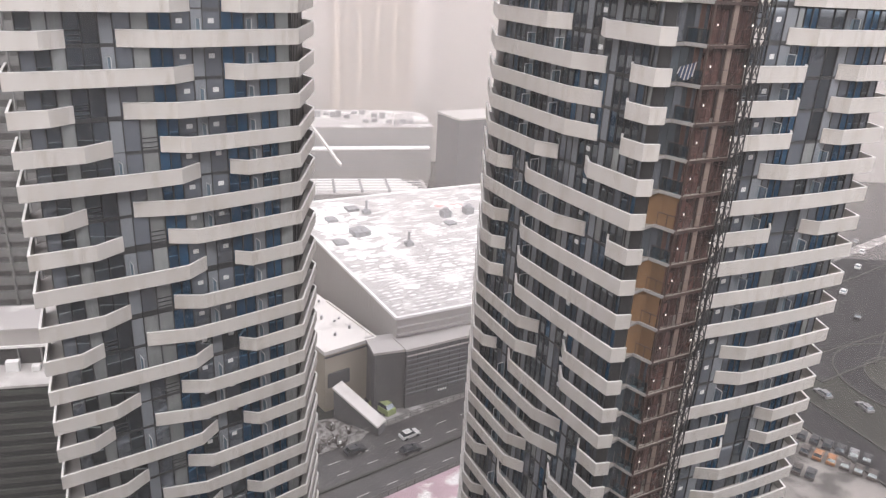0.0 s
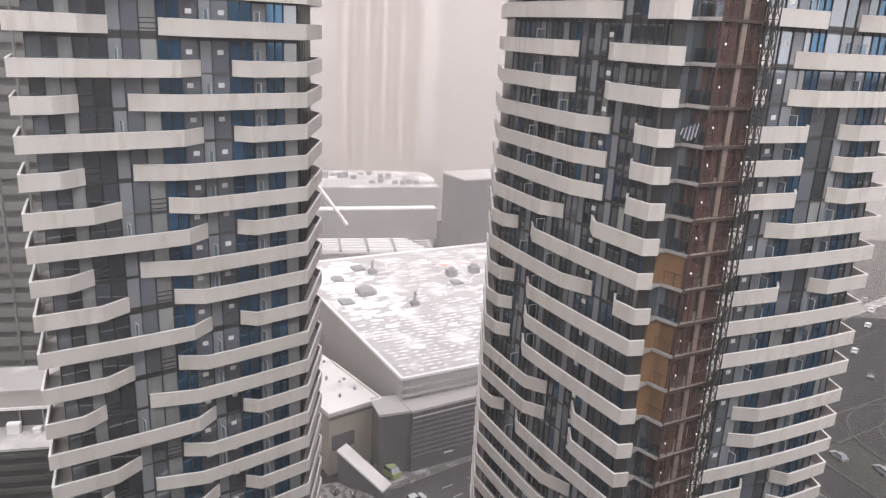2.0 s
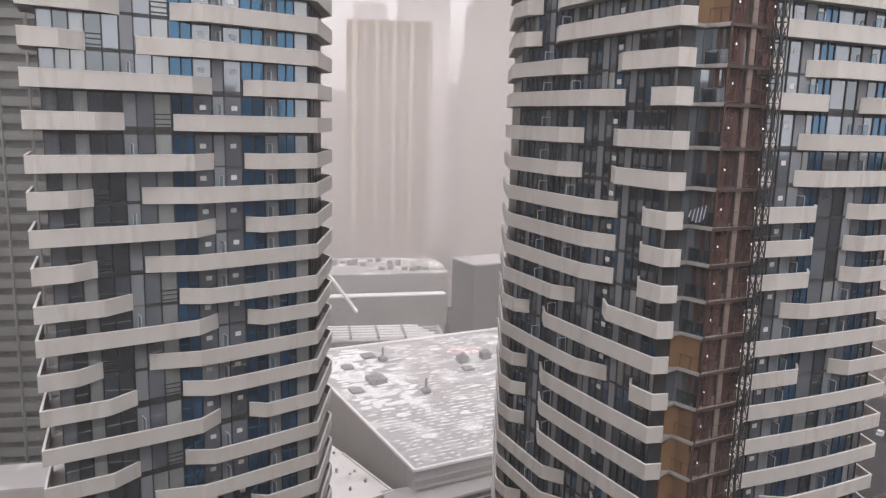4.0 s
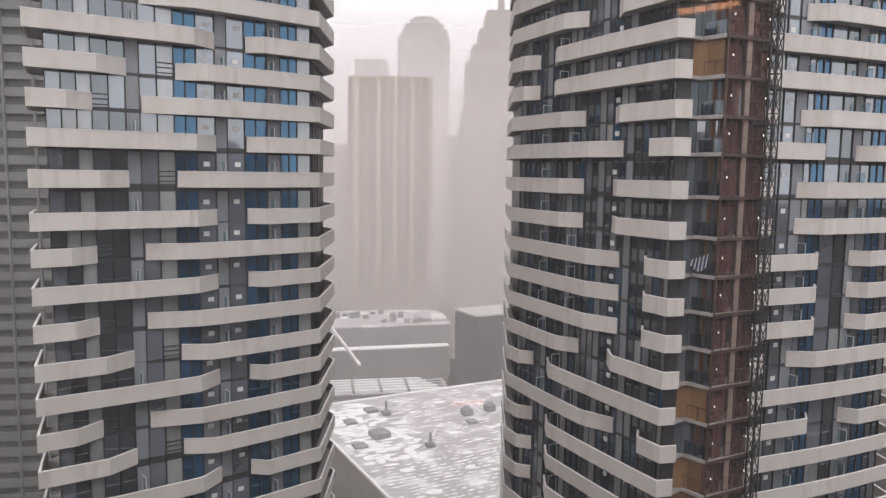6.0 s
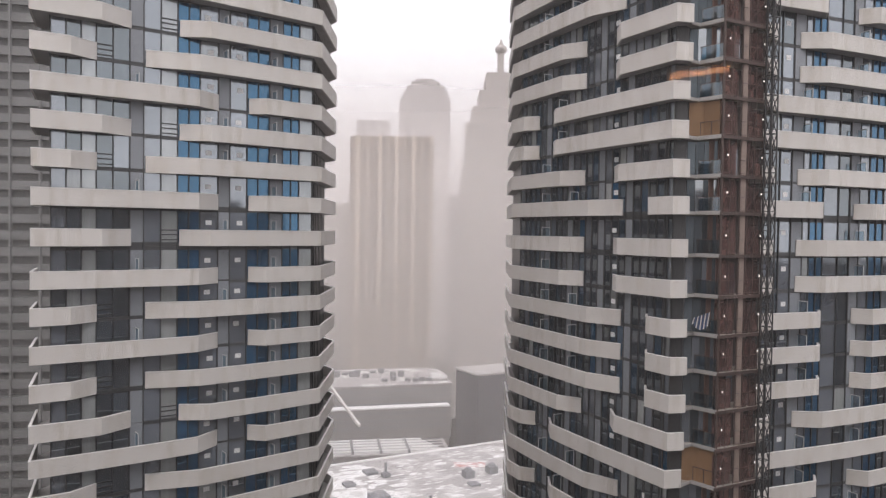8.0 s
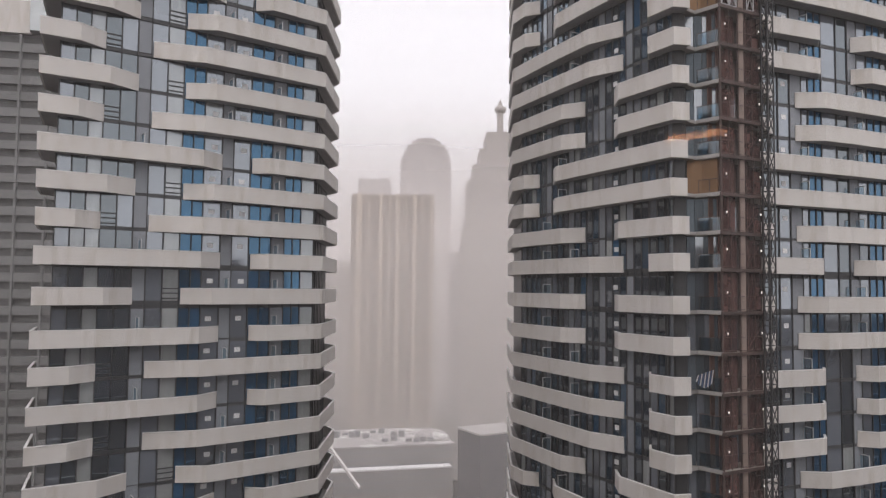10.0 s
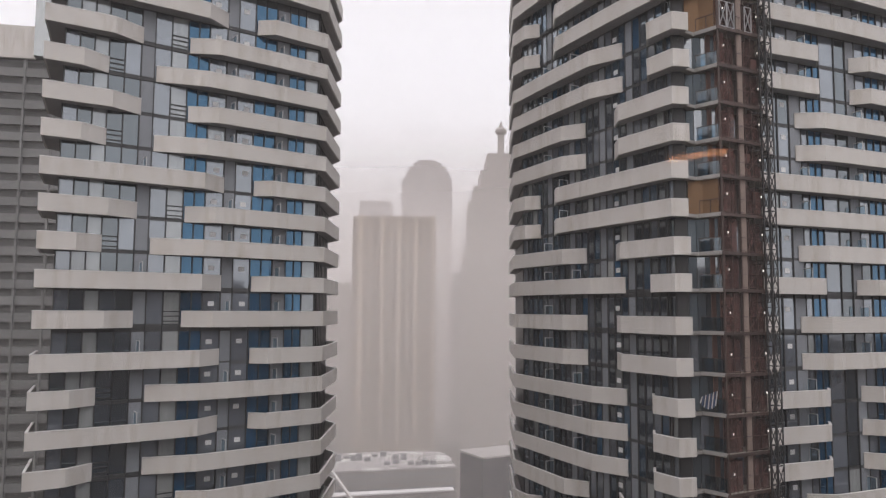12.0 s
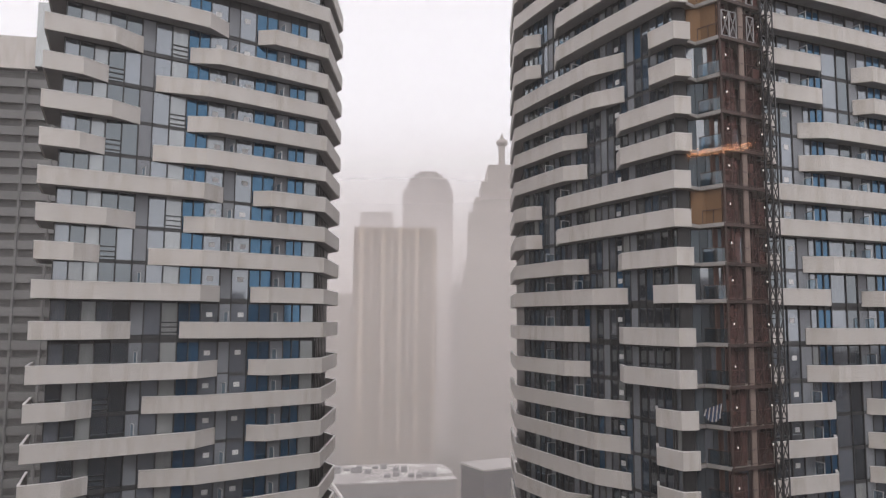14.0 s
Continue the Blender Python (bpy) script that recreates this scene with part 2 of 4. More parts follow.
def glaze(tower, face, columns, z_tops, near, sticker_cols=(), mixed=False):
    """Full-height glazing: columns are (u0, u1, kind); z_tops the tops of the balcony fronts."""
    kinds = {"b": GLASS_BLUE, "g": GLASS_GREY, "d": GLASS_DARK, "w": GLASS_BLIND, "p": PANEL_GREY, "s": SPANDREL}
    g = face.glass
    rnd = random.Random(7)
    for k, z in z_tops:
        zs = z - BAND + 0.22
        for i, (u0, u1, kind) in enumerate(columns):
            mat = kinds[kind]
            if kind in "gd" and rnd.random() < 0.16:
                mat = rnd.choice([GLASS_BLIND, GLASS_GREY, GLASS_DARK])
            if mixed and kind != "p":
                lean = {"b": 0.55, "d": 0.18, "g": 0.12, "w": 0.05}[kind]
                pick = rnd.random()
                mat = GLASS_NAVY if pick < lean else GLASS_DARK if pick < lean + 0.3 else GLASS_GREY if pick < 0.80 else GLASS_DARK if pick < 0.92 else GLASS_BLIND if pick < 0.97 else GLASS_BLUE
            tower.pane(face, u0, u1, g + (0.04 if kind == "p" else 0.0), zs + 0.08, zs + FLOOR - 0.3, mat, not near(k))
            if i in sticker_cols:
                um = (u0 + u1) / 2 + rnd.uniform(-0.15, 0.15)
                p = face.at(um, g + 0.045)
                m = pose(p.x, p.y, zs + 1.75, 0, 0, math.degrees(math.atan2(face.d.y, face.d.x)))
                part("paper_notice", box((-0.26, -0.012, -0.2), (0.26, 0.012, 0.2), m), STICKER, tower.root, "white paper notice on the glass")
    lo, hi = z_tops[-1][1] - BAND, z_tops[0][1] + FLOOR - BAND
    for u in sorted({c[0] for c in columns} | {columns[-1][1]}):
        p = face.at(u, g + 0.05)
        m = pose(p.x, p.y, 0, 0, 0, math.degrees(math.atan2(face.d.y, face.d.x)))
        part("mullion", box((-0.045, -0.07, lo), (0.045, 0.07, hi), m), FRAME, tower.root, "black aluminium mullion")


# ---------------- the two apartment towers ----------------
def face_run(face, u0, u1, taper0, taper1, inner_lo, inner_hi, before=(), after=()):
    """Outer and inner lines of one balcony, point for point."""
    outer, inner = [Vector(p) for p, q in before], [Vector(q) for p, q in before]

    def put(u, n):
        outer.append(face.at(u, n))
        inner.append(face.at(min(inner_hi, max(inner_lo, u)), face.glass + 0.02))

    if taper0:
        put(u0, face.glass + 0.15)
    a, b = u0 + taper0, u1 - taper1
    steps = max(1, int((b - a) / 2.4) + 1)
    for i in range(steps + 1):
        u = a + (b - a) * i / steps
        put(u, face.edge(u))
    if taper1:
        put(u1, face.glass + 0.15)
    return outer + [Vector(p) for p, q in after], inner + [Vector(q) for p, q in after]


def add_balcony(tower, face, z, *args):
    outer, inner = face_run(face, *args)
    balcony(tower.root, outer, z, inner)


def storey_slabs(tower, outline, z_tops):
    for k, z in z_tops:
        part("floor_slab", prism(outline, z - BAND - 0.02, z - BAND + 0.26), SPANDREL, tower.root, "dark slab edge")


# the tower beside the road, with its front turned to the street
left = Tower("tall apartment tower with wavy off-white balcony bands and blue-grey glass")
LF = Face((-30.60, 53.70), (-11.50, 68.05), -1.0, 0.5)
LEFT_TYPES = "SMLMSMSLMSLMLSLSMLSMLMSLMSLMSLMSLMSLMSLM"
# storeys differ a little in height: how far each front stands above an even rise
LEFT_LIFT = dict(zip(range(-13, 18), (0.45, 0.4, -0.22, -0.25, -0.3, -0.33, -0.26, -0.21, -0.06, 0.06, 0.13, 0.03, -0.24, -0.01, 0.07, 0.17, 0.12, 0.44, 0.6, 0.67, 0.38, 0.14, -0.05, -0.0, -0.05, 0.12, 0.19, 0.17, 0.21, 0.29, 0.28)))
left_floors = [(k, EYE - 6.12 - FLOOR * k + LEFT_LIFT.get(k, 0.2)) for k in range(-13, 25)]
left_core = [LF.at(1.64, -1.05), LF.at(23.45, -1.05), Vector((-12.9, 78.1)), Vector((-22, 90)), Vector((-42, 78)), LF.at(1.64, -1.05) + Vector((-4.4, 10))]
part("core", prism(left_core, 0, left_floors[0][1] + FLOOR), SPANDREL, left.root, "dark inner walls")
storey_slabs(left, [p + (p - Vector((-26, 72))).normalized() * 0.12 for p in left_core], left_floors)
side_a = [(LF.at(0) + Vector((-2.2, 5.0)), LF.at(1.7, -1.0) + Vector((-2.2, 5.0)))]
side_b = [((-11.6, 77.6), (-12.9, 77.6)), ((-13.2, 80.1), (-14.2, 79.4))]
for k, z in left_floors:
    kind = LEFT_TYPES[k + 13]
    end, sweep, start, sweep2 = {"L": (14.5, 2.1, 17.2, 1.2), "S": (4.85, 2.0, 8.5, 4.0), "M": (7.4, 2.4, 11.2, 2.2)}[kind]
    add_balcony(left, LF, z, 0.1 - 0.025 * k if k > -4 else 0.2 + 0.03 * (k + 4), end, 0, sweep, 1.7, 23.3, side_a, ())
    add_balcony(left, LF, z, start, LF.len, sweep2, 0, 1.7, 23.3, (), side_b)
    if -13 < k < 22:
        for u in ((7.75,) if kind == "L" else (14.95,)) + (19.4,):
            divider(left.root, LF, u, z - BAND + 0.2, LF.glass + 0.1, LF.glass + 1.05)
for k, z in left_floors:
    kind = LEFT_TYPES[k + 13]
    for u0, u1 in {"S": ((4.83, 6.05),), "M": ((9.72, 11.07),), "L": ()}[kind]:
        zs = z - BAND + 0.3
        a, b = LF.at(u0, LF.glass + 0.06), LF.at(u1, LF.glass + 0.06)
        for h0 in (0.2, 0.62, 1.0):
            bm = bmesh.new()
            add_bar(bm, (a.x, a.y, zs + h0), (b.x, b.y, zs + h0), 0.09)
            part("awning_rail", bm, FRAME, left.root, "black window rail")
LEFT_COLUMNS = [(1.64, 2.7, "g"), (2.7, 3.76, "d"), (3.76, 4.83, "w"), (4.83, 6.05, "d"), (6.05, 7.3, "d"), (7.3, 8.37, "p"), (8.37, 9.72, "g"), (9.72, 11.07, "w"),
                (11.07, 12.0, "b"), (12.0, 12.92, "b"), (12.92, 14.49, "g"), (14.49, 15.52, "p"), (15.52, 17.07, "g"), (17.07, 18.1, "b"), (18.1, 19.14, "b"),
                (19.14, 20.42, "p"), (20.42, 21.25, "b"), (21.25, 22.05, "b"), (22.05, 23.4, "w")]
glaze(left, LF, LEFT_COLUMNS, left_floors, lambda k: -6 <= k <= 9, (10, 12))
LS = Face((-12.1, 68.6), (-12.6, 78.2), -0.4, 0.0)
glaze(left, LS, [(0.2 + i * 1.2, 1.4 + i * 1.2, "dgdwdgdd"[i]) for i in range(8)], left_floors, lambda k: False)
left.finish()

# the tower that is still being finished, with the hoist at its corner
right = Tower("unfinished apartment tower with wavy off-white balconies and brown hoist corner")
RL = Face((6.78, 75.67), (16.92, 54.77), -1.1, 0.35)
RR = Face((27.0, 60.0), (42.95, 67.1), -1.1, 0.3)
RIGHT_TYPES = "MMSSGGMMSSMGMMGGGMSGSSSMMSGGMMSGSSMMSGGSMM"
RIGHT_LIFT = dict(zip(range(-12, 16), (0.09, 0.16, 0.19, -0.06, -0.12, -0.1, -0.03, 0.07, 0.2, 0.24, 0.27, 0.44, 0.17, 0.05, 0.04, 0.14, 0.23, 0.31, 0.34, 0.36, 0.47, 0.3, 0.1, -0.18, -0.07, 0.06, 0.13, 0.2)))
right_floors = [(k, EYE - 0.57 - FLOOR * k + RIGHT_LIFT.get(k, 0.2)) for k in range(-12, 27)]
right_z = dict(right_floors)
# the corner wanders a little from storey to storey
RIGHT_WANDER = dict(zip(range(-8, 15), (0.18, 0.24, 0.08, 0.08, -0.13, -0.19, -0.02, 0.02, -0.03, -0.04, 0.04, 0.11, 0.04, -0.04, -0.25, 0.02, -0.22, -0.12, -0.06, 0.06, 0.05, -0.02, 0.17)))
CORNER = [Vector(p) for p in ((18.1, 55.3), (19.2, 56.2), (20.5, 54.65), (24.6, 56.8), (26.9, 60.2), (26.0, 65.0), (18.5, 61.0))]
right_core = [RL.at(0.3, -1.15), RL.at(22.25, -1.15), Vector((18.4, 56.3)), Vector((19.6, 58.2)), Vector((25.3, 60.8)), RR.at(-0.5, -1.15), RR.at(16.4, -1.15), Vector((36, 82)), Vector((20, 96)), Vector((8.3, 90))]
part("core", prism(right_core, 0, right_floors[0][1] + FLOOR), SPANDREL, right.root, "dark inner walls")
storey_slabs(right, [p + (p - Vector((23, 72))).normalized() * 0.12 for p in right_core], right_floors)
side_f = [((7.3, 87.0), (8.4, 87.0))]
side_g = [((42.65, 72.1), (41.4, 71.9))]
for k, z in right_floors:
    kind = RIGHT_TYPES[k + 12]
    end, sweep, start, sweep2 = {"S": (3.66, 1.2, 6.06, 2.2), "M": (11.15, 2.0, 15.25, 2.0), "G": (16.4, 3.0, 19.5, 1.2)}[kind]
    add_balcony(right, RL, z, 0, end, 0, sweep, 0.4, 22.25, side_f, ())
    stray = RIGHT_WANDER.get(k, 0.0)
    ret_e = [(Vector((18.29, 55.07)) + RL.d * stray, (18.1, 56.0))]
    add_balcony(right, RL, z, start, RL.len + stray, sweep2, 0, 0.4, 22.25, (), ret_e)
    pieces = {"S": ((-1.6, RR.len, 0, 0),), "M": ((-1.6, 0.8, 0, 1.0), (3.5, RR.len, 2.2, 0)), "G": ((-1.6, 6.5, 0, 1.3), (10.5, RR.len, 1.2, 0))}[kind]
    for i, (a, b, t0, t1) in enumerate(pieces):
        add_balcony(right, RR, z, a, b, t0, t1, -0.4, 16.3, (), side_g if i == len(pieces) - 1 else ())
    if -12 < k < 24:
        for u in {"S": (8.2,), "M": (5.65,), "G": (5.65, 10.15)}[kind]:
            divider(right.root, RL, u, z - BAND + 0.2, RL.glass + 0.1, RL.glass + 1.0)
        for u in {"S": (4.0, 10.8), "M": (10.8,), "G": (4.0,)}[kind]:
            divider(right.root, RR, u, z - BAND + 0.2, RR.glass + 0.1, RR.glass + 1.0)
RIGHT_KINDS = "dgbbdpdbgpdbddpgbbpdgdbg"
RL_COLUMNS = [(0.3 + i * 0.914, 0.3 + (i + 1) * 0.914, RIGHT_KINDS[i]) for i in range(24)]
glaze(right, RL, RL_COLUMNS, right_floors, lambda k: -2 <= k <= 5, (16,), True)
RR_COLUMNS = [(-0.4, 0.6, "d"), (0.6, 1.52, "d"), (1.52, 2.9, "g"), (2.9, 4.25, "p"), (4.25, 5.1, "g"), (5.1, 5.95, "b"), (5.95, 6.75, "b"), (6.75, 8.65, "g"), (8.65, 10.1, "d"), (10.1, 11.3, "p"),
              (11.3, 12.6, "g"), (12.6, 13.55, "b"), (13.55, 14.5, "b"), (14.5, 15.4, "d"), (15.4, 16.35, "g")]
glaze(right, RR, RR_COLUMNS, right_floors, lambda k: -2 <= k <= 5, (2,))
RE = Face((17.0, 56.35), (18.5, 56.6), -0.3, 0.0)
glaze(right, RE, [(0.15, 1.45, "d")], right_floors, lambda k: False)
right.finish()

# open slabs, screens and posts at the unfinished corner
P0, PQ, P1, P2 = CORNER[:4]
TAN_FLOORS = {5, 7, 8, 9, -4, -9, -10, -11}


def screen(a, b, s0, s1, z0, z1, back):
    d = (b - a).normalized()
    n = Vector((-d.y, d.x)) * back
    p, q = a + d * s0 + n, a + d * s1 + n
    m = pose(p.x, p.y, 0, 0, 0, math.degrees(math.atan2(d.y, d.x)))
    return box((0, -0.04, z0), ((q - p).length, 0.04, z1), m)


e01, e12 = (P1 - P0).length, (P2 - P1).length
for k, z in right_floors:
    zs = z - BAND
    part("corner_slab", prism(CORNER, zs, zs + 0.22), DECK, right.root, "stained concrete slab at the open corner")
    lo, hi = right_z.get(k + 1, z - FLOOR) - BAND + 0.22, zs
    part("slab_lip", screen(P0, PQ, -0.1, (PQ - P0).length, zs + 0.05, zs + 0.26, 0.02), SOFFIT, right.root, "pale concrete slab lip")
    part("slab_lip", screen(PQ, P1, 0.0, (P1 - PQ).length, zs + 0.05, zs + 0.3, 0.02), SOFFIT, right.root, "pale concrete slab lip")
    if k in TAN_FLOORS:
        part("plywood_screen", screen(P0, P1, 0.15, e01 * 0.55, lo, hi, 1.25), TAN, right.root, "tan plywood weather screen")
        part("plywood_screen", screen(PQ, P1, 0.05, (P1 - PQ).length - 0.12, lo, hi, 0.32), TAN, right.root, "tan plywood weather screen")
    else:
        for i in range(4):
            part("corner_pane", screen(P0, P1, 0.1 + i * 0.62, 0.68 + i * 0.62, lo + 0.05, hi - 0.1, 1.35), (GLASS_GREY if (i * 2 + k) % 4 == 0 else GLASS_CORNER), right.root, "blue-grey glazing at the open corner")
        part("balustrade", screen(PQ, P1, 0.05, (P1 - PQ).length - 0.1, lo, lo + 1.1, 0.14), CLEAR_BLUE, right.root, "blue-tinted glass balustrade")
    bm = bmesh.new()
    d = (P1 - PQ).normalized()
    for s0 in (0.1, 1.0, 1.85):
        q = PQ + d * s0 + Vector((0.12, 0.1))
        add_bar(bm, (q.x, q.y, lo), (q.x, q.y, hi if s0 == 1.85 else lo + 1.15), 0.05)
    add_bar(bm, (PQ.x + 0.1, PQ.y + 0.1, lo + 1.12), (P1.x + 0.1, P1.y + 0.1, lo + 1.12), 0.05)
    part("guard_rail", bm, RUST_DARK, right.root, "thin brown steel guard rail and props")
    # hoardings on the near bay, open posts on the far bay
    rk = random.Random(100 + k)
    part("landing_wall", screen(P1, P2, 0.1, 1.95, lo, hi, 1.3), RUST, right.root, "red-brown hoarding behind the hoist landing")
    part("landing_wall", screen(P1, P2, 2.0, e12 + 0.4, lo, hi, 1.8), RUST_DARK, right.root, "dark brown hoarding behind the hoist landing")
    part("landing_door", screen(P1, P2, 2.75, 3.55, lo + 0.02, lo + 2.15, 1.72), GLASS_GREY if k % 3 == 0 else DOOR_BROWN, right.root, "landing door")
    part("side_wall", screen(P1, P1 + Vector((0.25, 1.6)), 0.25, 1.5, lo, hi, 0.0), RUST, right.root)
    for s0, s1 in ((0.12, 1.0), (1.03, 1.95), (2.75, 3.5), (3.53, e12 - 0.1)):
        part("netting_panel", screen(P1, P2, s0, s1, lo, hi - rk.choice((0.0, 0.0, 0.35)), 0.3 + rk.uniform(0, 0.2)), (NET_DARK if s0 > 2.5 else (NET, NET_DARK, NET)[rk.randrange(3)]), right.root, "see-through red-brown debris netting")
    for s0, s1 in ((2.85, 3.4), (3.65, e12 - 0.1)):
        part("hoist_gate", screen(P1, P2, s0, s1, lo, lo + rk.choice((1.0, 1.25, 1.9)), 0.2), rk.choice((NET_DARK, NET)), right.root, "red-brown meshed hoist landing gate")
    part("slab_edge", screen(P1, P2, -0.15, e12 + 0.05, zs + 0.0, zs + 0.24, -0.08), RUST_DARK, right.root, "dark brown steel slab edge")
    bm = bmesh.new()
    d = (P2 - P1).normalized()
    for s0 in (0.1, 1.02, 2.0, 2.85, 3.6, 4.35):
        q = P1 + d * (s0 + rk.uniform(-0.06, 0.06))
        add_bar(bm, (q.x, q.y + 0.12, lo), (q.x, q.y + 0.12, hi), 0.05)
    a, b = P1 + Vector((0, 0.05)), P2 + Vector((0, 0.05))
    for zz in (0.15, 1.15):
        add_bar(bm, (a.x, a.y, lo + zz), (b.x, b.y, lo + zz), 0.04)
    q0, q1 = P1 + d * 2.65, P1 + d * 4.3
    add_bar(bm, (q0.x, q0.y + 0.1, lo + 0.1), (q1.x, q1.y + 0.1, lo + 1.9), 0.035)
    part("gate_frame", bm, RUST_DARK, right.root, "dark brown steel gate frame")
    q = P1 + d * 2.5 + Vector((-0.1, 0.25))
    part("hoist_column", box((q.x - 0.19, q.y - 0.19, lo), (q.x + 0.19, q.y + 0.19, hi)), POLE, right.root, "beige column at the hoist landing")
    for s0 in (0.5, 4.2):
        q = P1 + (P2 - P1).normalized() * s0 + Vector((0.03, -0.12))
        lamp = thing("work_lamp", "small bright work lamp on the hoist landing", "lamp", "work lamps at the hoist", at=(q.x, q.y, lo + 1.45))
        bm = bmesh.new()
        bmesh.ops.create_uvsphere(bm, u_segments=10, v_segments=6, radius=0.05, matrix=Matrix.Diagonal((1, 1, 1.8, 1)))
        part("bulb", bm, LAMP, lamp)
        part("lamp_base", box((-0.05, 0.05, -0.02), (0.05, 0.2, 0.14)), STEEL, lamp)
for k in (-9, -10, -11):
    lo = right_z[k + 1] - BAND + 0.3
    for s0, s1 in ((0.2, 1.0), (1.05, 1.8), (2.95, 3.7)):
        d = (P2 - P1).normalized()
        a, b = P1 + d * s0 + Vector((0.02, -0.03)), P1 + d * s1 + Vector((0.02, -0.03))
        bm = bmesh.new()
        for v, w in (((a, 0.0), (b, 0.0)), ((b, 0.0), (b, 2.0)), ((b, 2.0), (a, 2.0)), ((a, 2.0), (a, 0.0)), ((a, 0.0), (b, 2.0)), ((b, 0.0), (a, 2.0))):
            add_bar(bm, (v[0].x, v[0].y, lo + v[1]), (w[0].x, w[0].y, lo + w[1]), 0.06)
        part("crossed_gate", bm, VENT, right.root, "pale grey crossed steel gate")
CLOTH = [material("white_cloth", (0.7, 0.7, 0.72), 0.9, vary=0.1), material("blue_cloth", (0.1, 0.14, 0.25), 0.9, vary=0.1)]
sheet = thing("striped_sheet", "white and blue striped sheet hung over the corner railing", "sheet", at=(P0.x + 0.75, P0.y - 0.12, right_z[2] - 0.1))
for i in range(9):
    bm = bmesh.new()
    x0, x1 = i * 0.14, i * 0.14 + 0.1
    drop = 0.35 + 0.6 * math.sin(math.pi * (i + 1) / 11)
    vs = [bm.verts.new(v) for v in ((x0, 0.0, 0.25 + i * 0.05), (x1, 0.03, 0.25 + i * 0.05), (x1 - 0.16, -0.02, 0.25 - drop), (x0 - 0.16, 0.02, 0.25 - drop))]
    bm.faces.new(vs)
    bmesh.ops.solidify(bm, geom=bm.faces[:], thickness=0.02)
    part("stripe", bm, CLOTH[i % 2], sheet)
z_lo, z_hi = 0, right_floors[0][1] + FLOOR
for q, w, mat, label in ((P1 + Vector((0.05, 0.1)), 0.16, RUST_DARK, "dark brown corner post"), (P2 + Vector((0, 0.1)), 0.14, RUST_DARK, "dark brown corner post")):
    part("hoist_post", box((q.x - w / 2, q.y - w / 2, z_lo), (q.x + w / 2, q.y + w / 2, z_hi)), mat, right.root, label)

# the hoist mast
mast = thing("hoist_mast", "dark steel lattice hoist mast tied to the tower corner", "construction hoist", at=(24.8, 56.3, 0), turn=27)
h = 0.31
for sx in (-h, h):
    for sy in (-h, h):
        part("mast_leg", box((sx - 0.04, sy - 0.04, 0), (sx + 0.04, sy + 0.04, z_hi)), STEEL, mast)
for i in range(int(z_hi / 1.475)):
    z0, z1 = i * 1.475, (i + 1) * 1.475
    if z0 < 20:
        continue
    bm = bmesh.new()
    sgn = 1 if i % 2 else -1
    for a, b in (((-h, -h), (h, -h)), ((h, -h), (h, h)), ((h, h), (-h, h)), ((-h, h), (-h, -h))):
        add_bar(bm, (*a, z0), (*b, z0), 0.06)
        add_bar(bm, (*(a if sgn > 0 else b), z0), (*(b if sgn > 0 else a), z1), 0.06)
    if i % 2 == 0:
        add_bar(bm, (-h, h, z0 + 0.4), (-1.3, 1.5, z0 + 0.4), 0.08)
        add_bar(bm, (h, h, z0 + 0.4), (1.0, 2.4, z0 + 0.4), 0.08)
    part("mast_section", bm, STEEL, mast)


# ---------------- ground, road and the city round the towers ----------------
ASPHALT = material("wet_asphalt", (0.064, 0.06, 0.061), 0.5, vary=0.2, scale=0.15, fine=2.0, bump=0.01, stain=((0.095, 0.092, 0.092), 0.08, 0.5, 0.75))
GROUND = material("slushy_ground", (0.036, 0.037, 0.032), 0.95, vary=0.25, scale=0.03, fine=0.6, bump=0.05, stain=((0.075, 0.073, 0.07), 0.05, 0.52, 0.7), spec=0.2)
PAINT = material("white_road_paint", (0.5, 0.49, 0.48), 0.7, vary=0.2, fine=6)
PINK = material("snowy_pink_paving", (0.5, 0.36, 0.4), 0.75, vary=0.15, scale=0.3, fine=4, stain=((0.8, 0.78, 0.78), 0.25, 0.5, 0.62))
ROOF_SNOW = material("patchy_snow_roof", (0.43, 0.41, 0.405), 0.45, vary=0.12, scale=0.12, fine=1.5, bump=0.03, stain=((0.68, 0.67, 0.66), 0.16, 0.5, 0.66))
CLAD_LIGHT = material("pale_concrete_cladding", (0.42, 0.40, 0.39), 0.8, vary=0.12, scale=0.12, fine=1.5, stretch=(1, 1, 0.15))
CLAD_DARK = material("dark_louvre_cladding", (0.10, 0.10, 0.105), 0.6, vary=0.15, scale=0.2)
CLAD_BEIGE = material("beige_stone_cladding", (0.36, 0.32, 0.27), 0.8, vary=0.12, scale=0.2)
RED_PAINT = material("faded_red_roof_paint", (0.58, 0.36, 0.34), 0.8, vary=0.2, stain=((0.75, 0.7, 0.7), 0.5, 0.42, 0.6))
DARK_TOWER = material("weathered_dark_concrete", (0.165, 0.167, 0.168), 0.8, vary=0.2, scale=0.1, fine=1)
# shade behind the balconies, lightened for haze, is put into this grey
RECESS_SHADE = material("hazy_recess_shade", (0.085, 0.088, 0.088), 0.8, vary=0.35, scale=0.25)
DARK_TOWER_2 = material("dark_slatted_wall", (0.05, 0.05, 0.052), 0.7, vary=0.2, scale=0.1)
SLIP = material("dark_slip_road", (0.021, 0.021, 0.023), 0.85, vary=0.25, scale=0.1, fine=1.5, bump=0.01, spec=0.25)
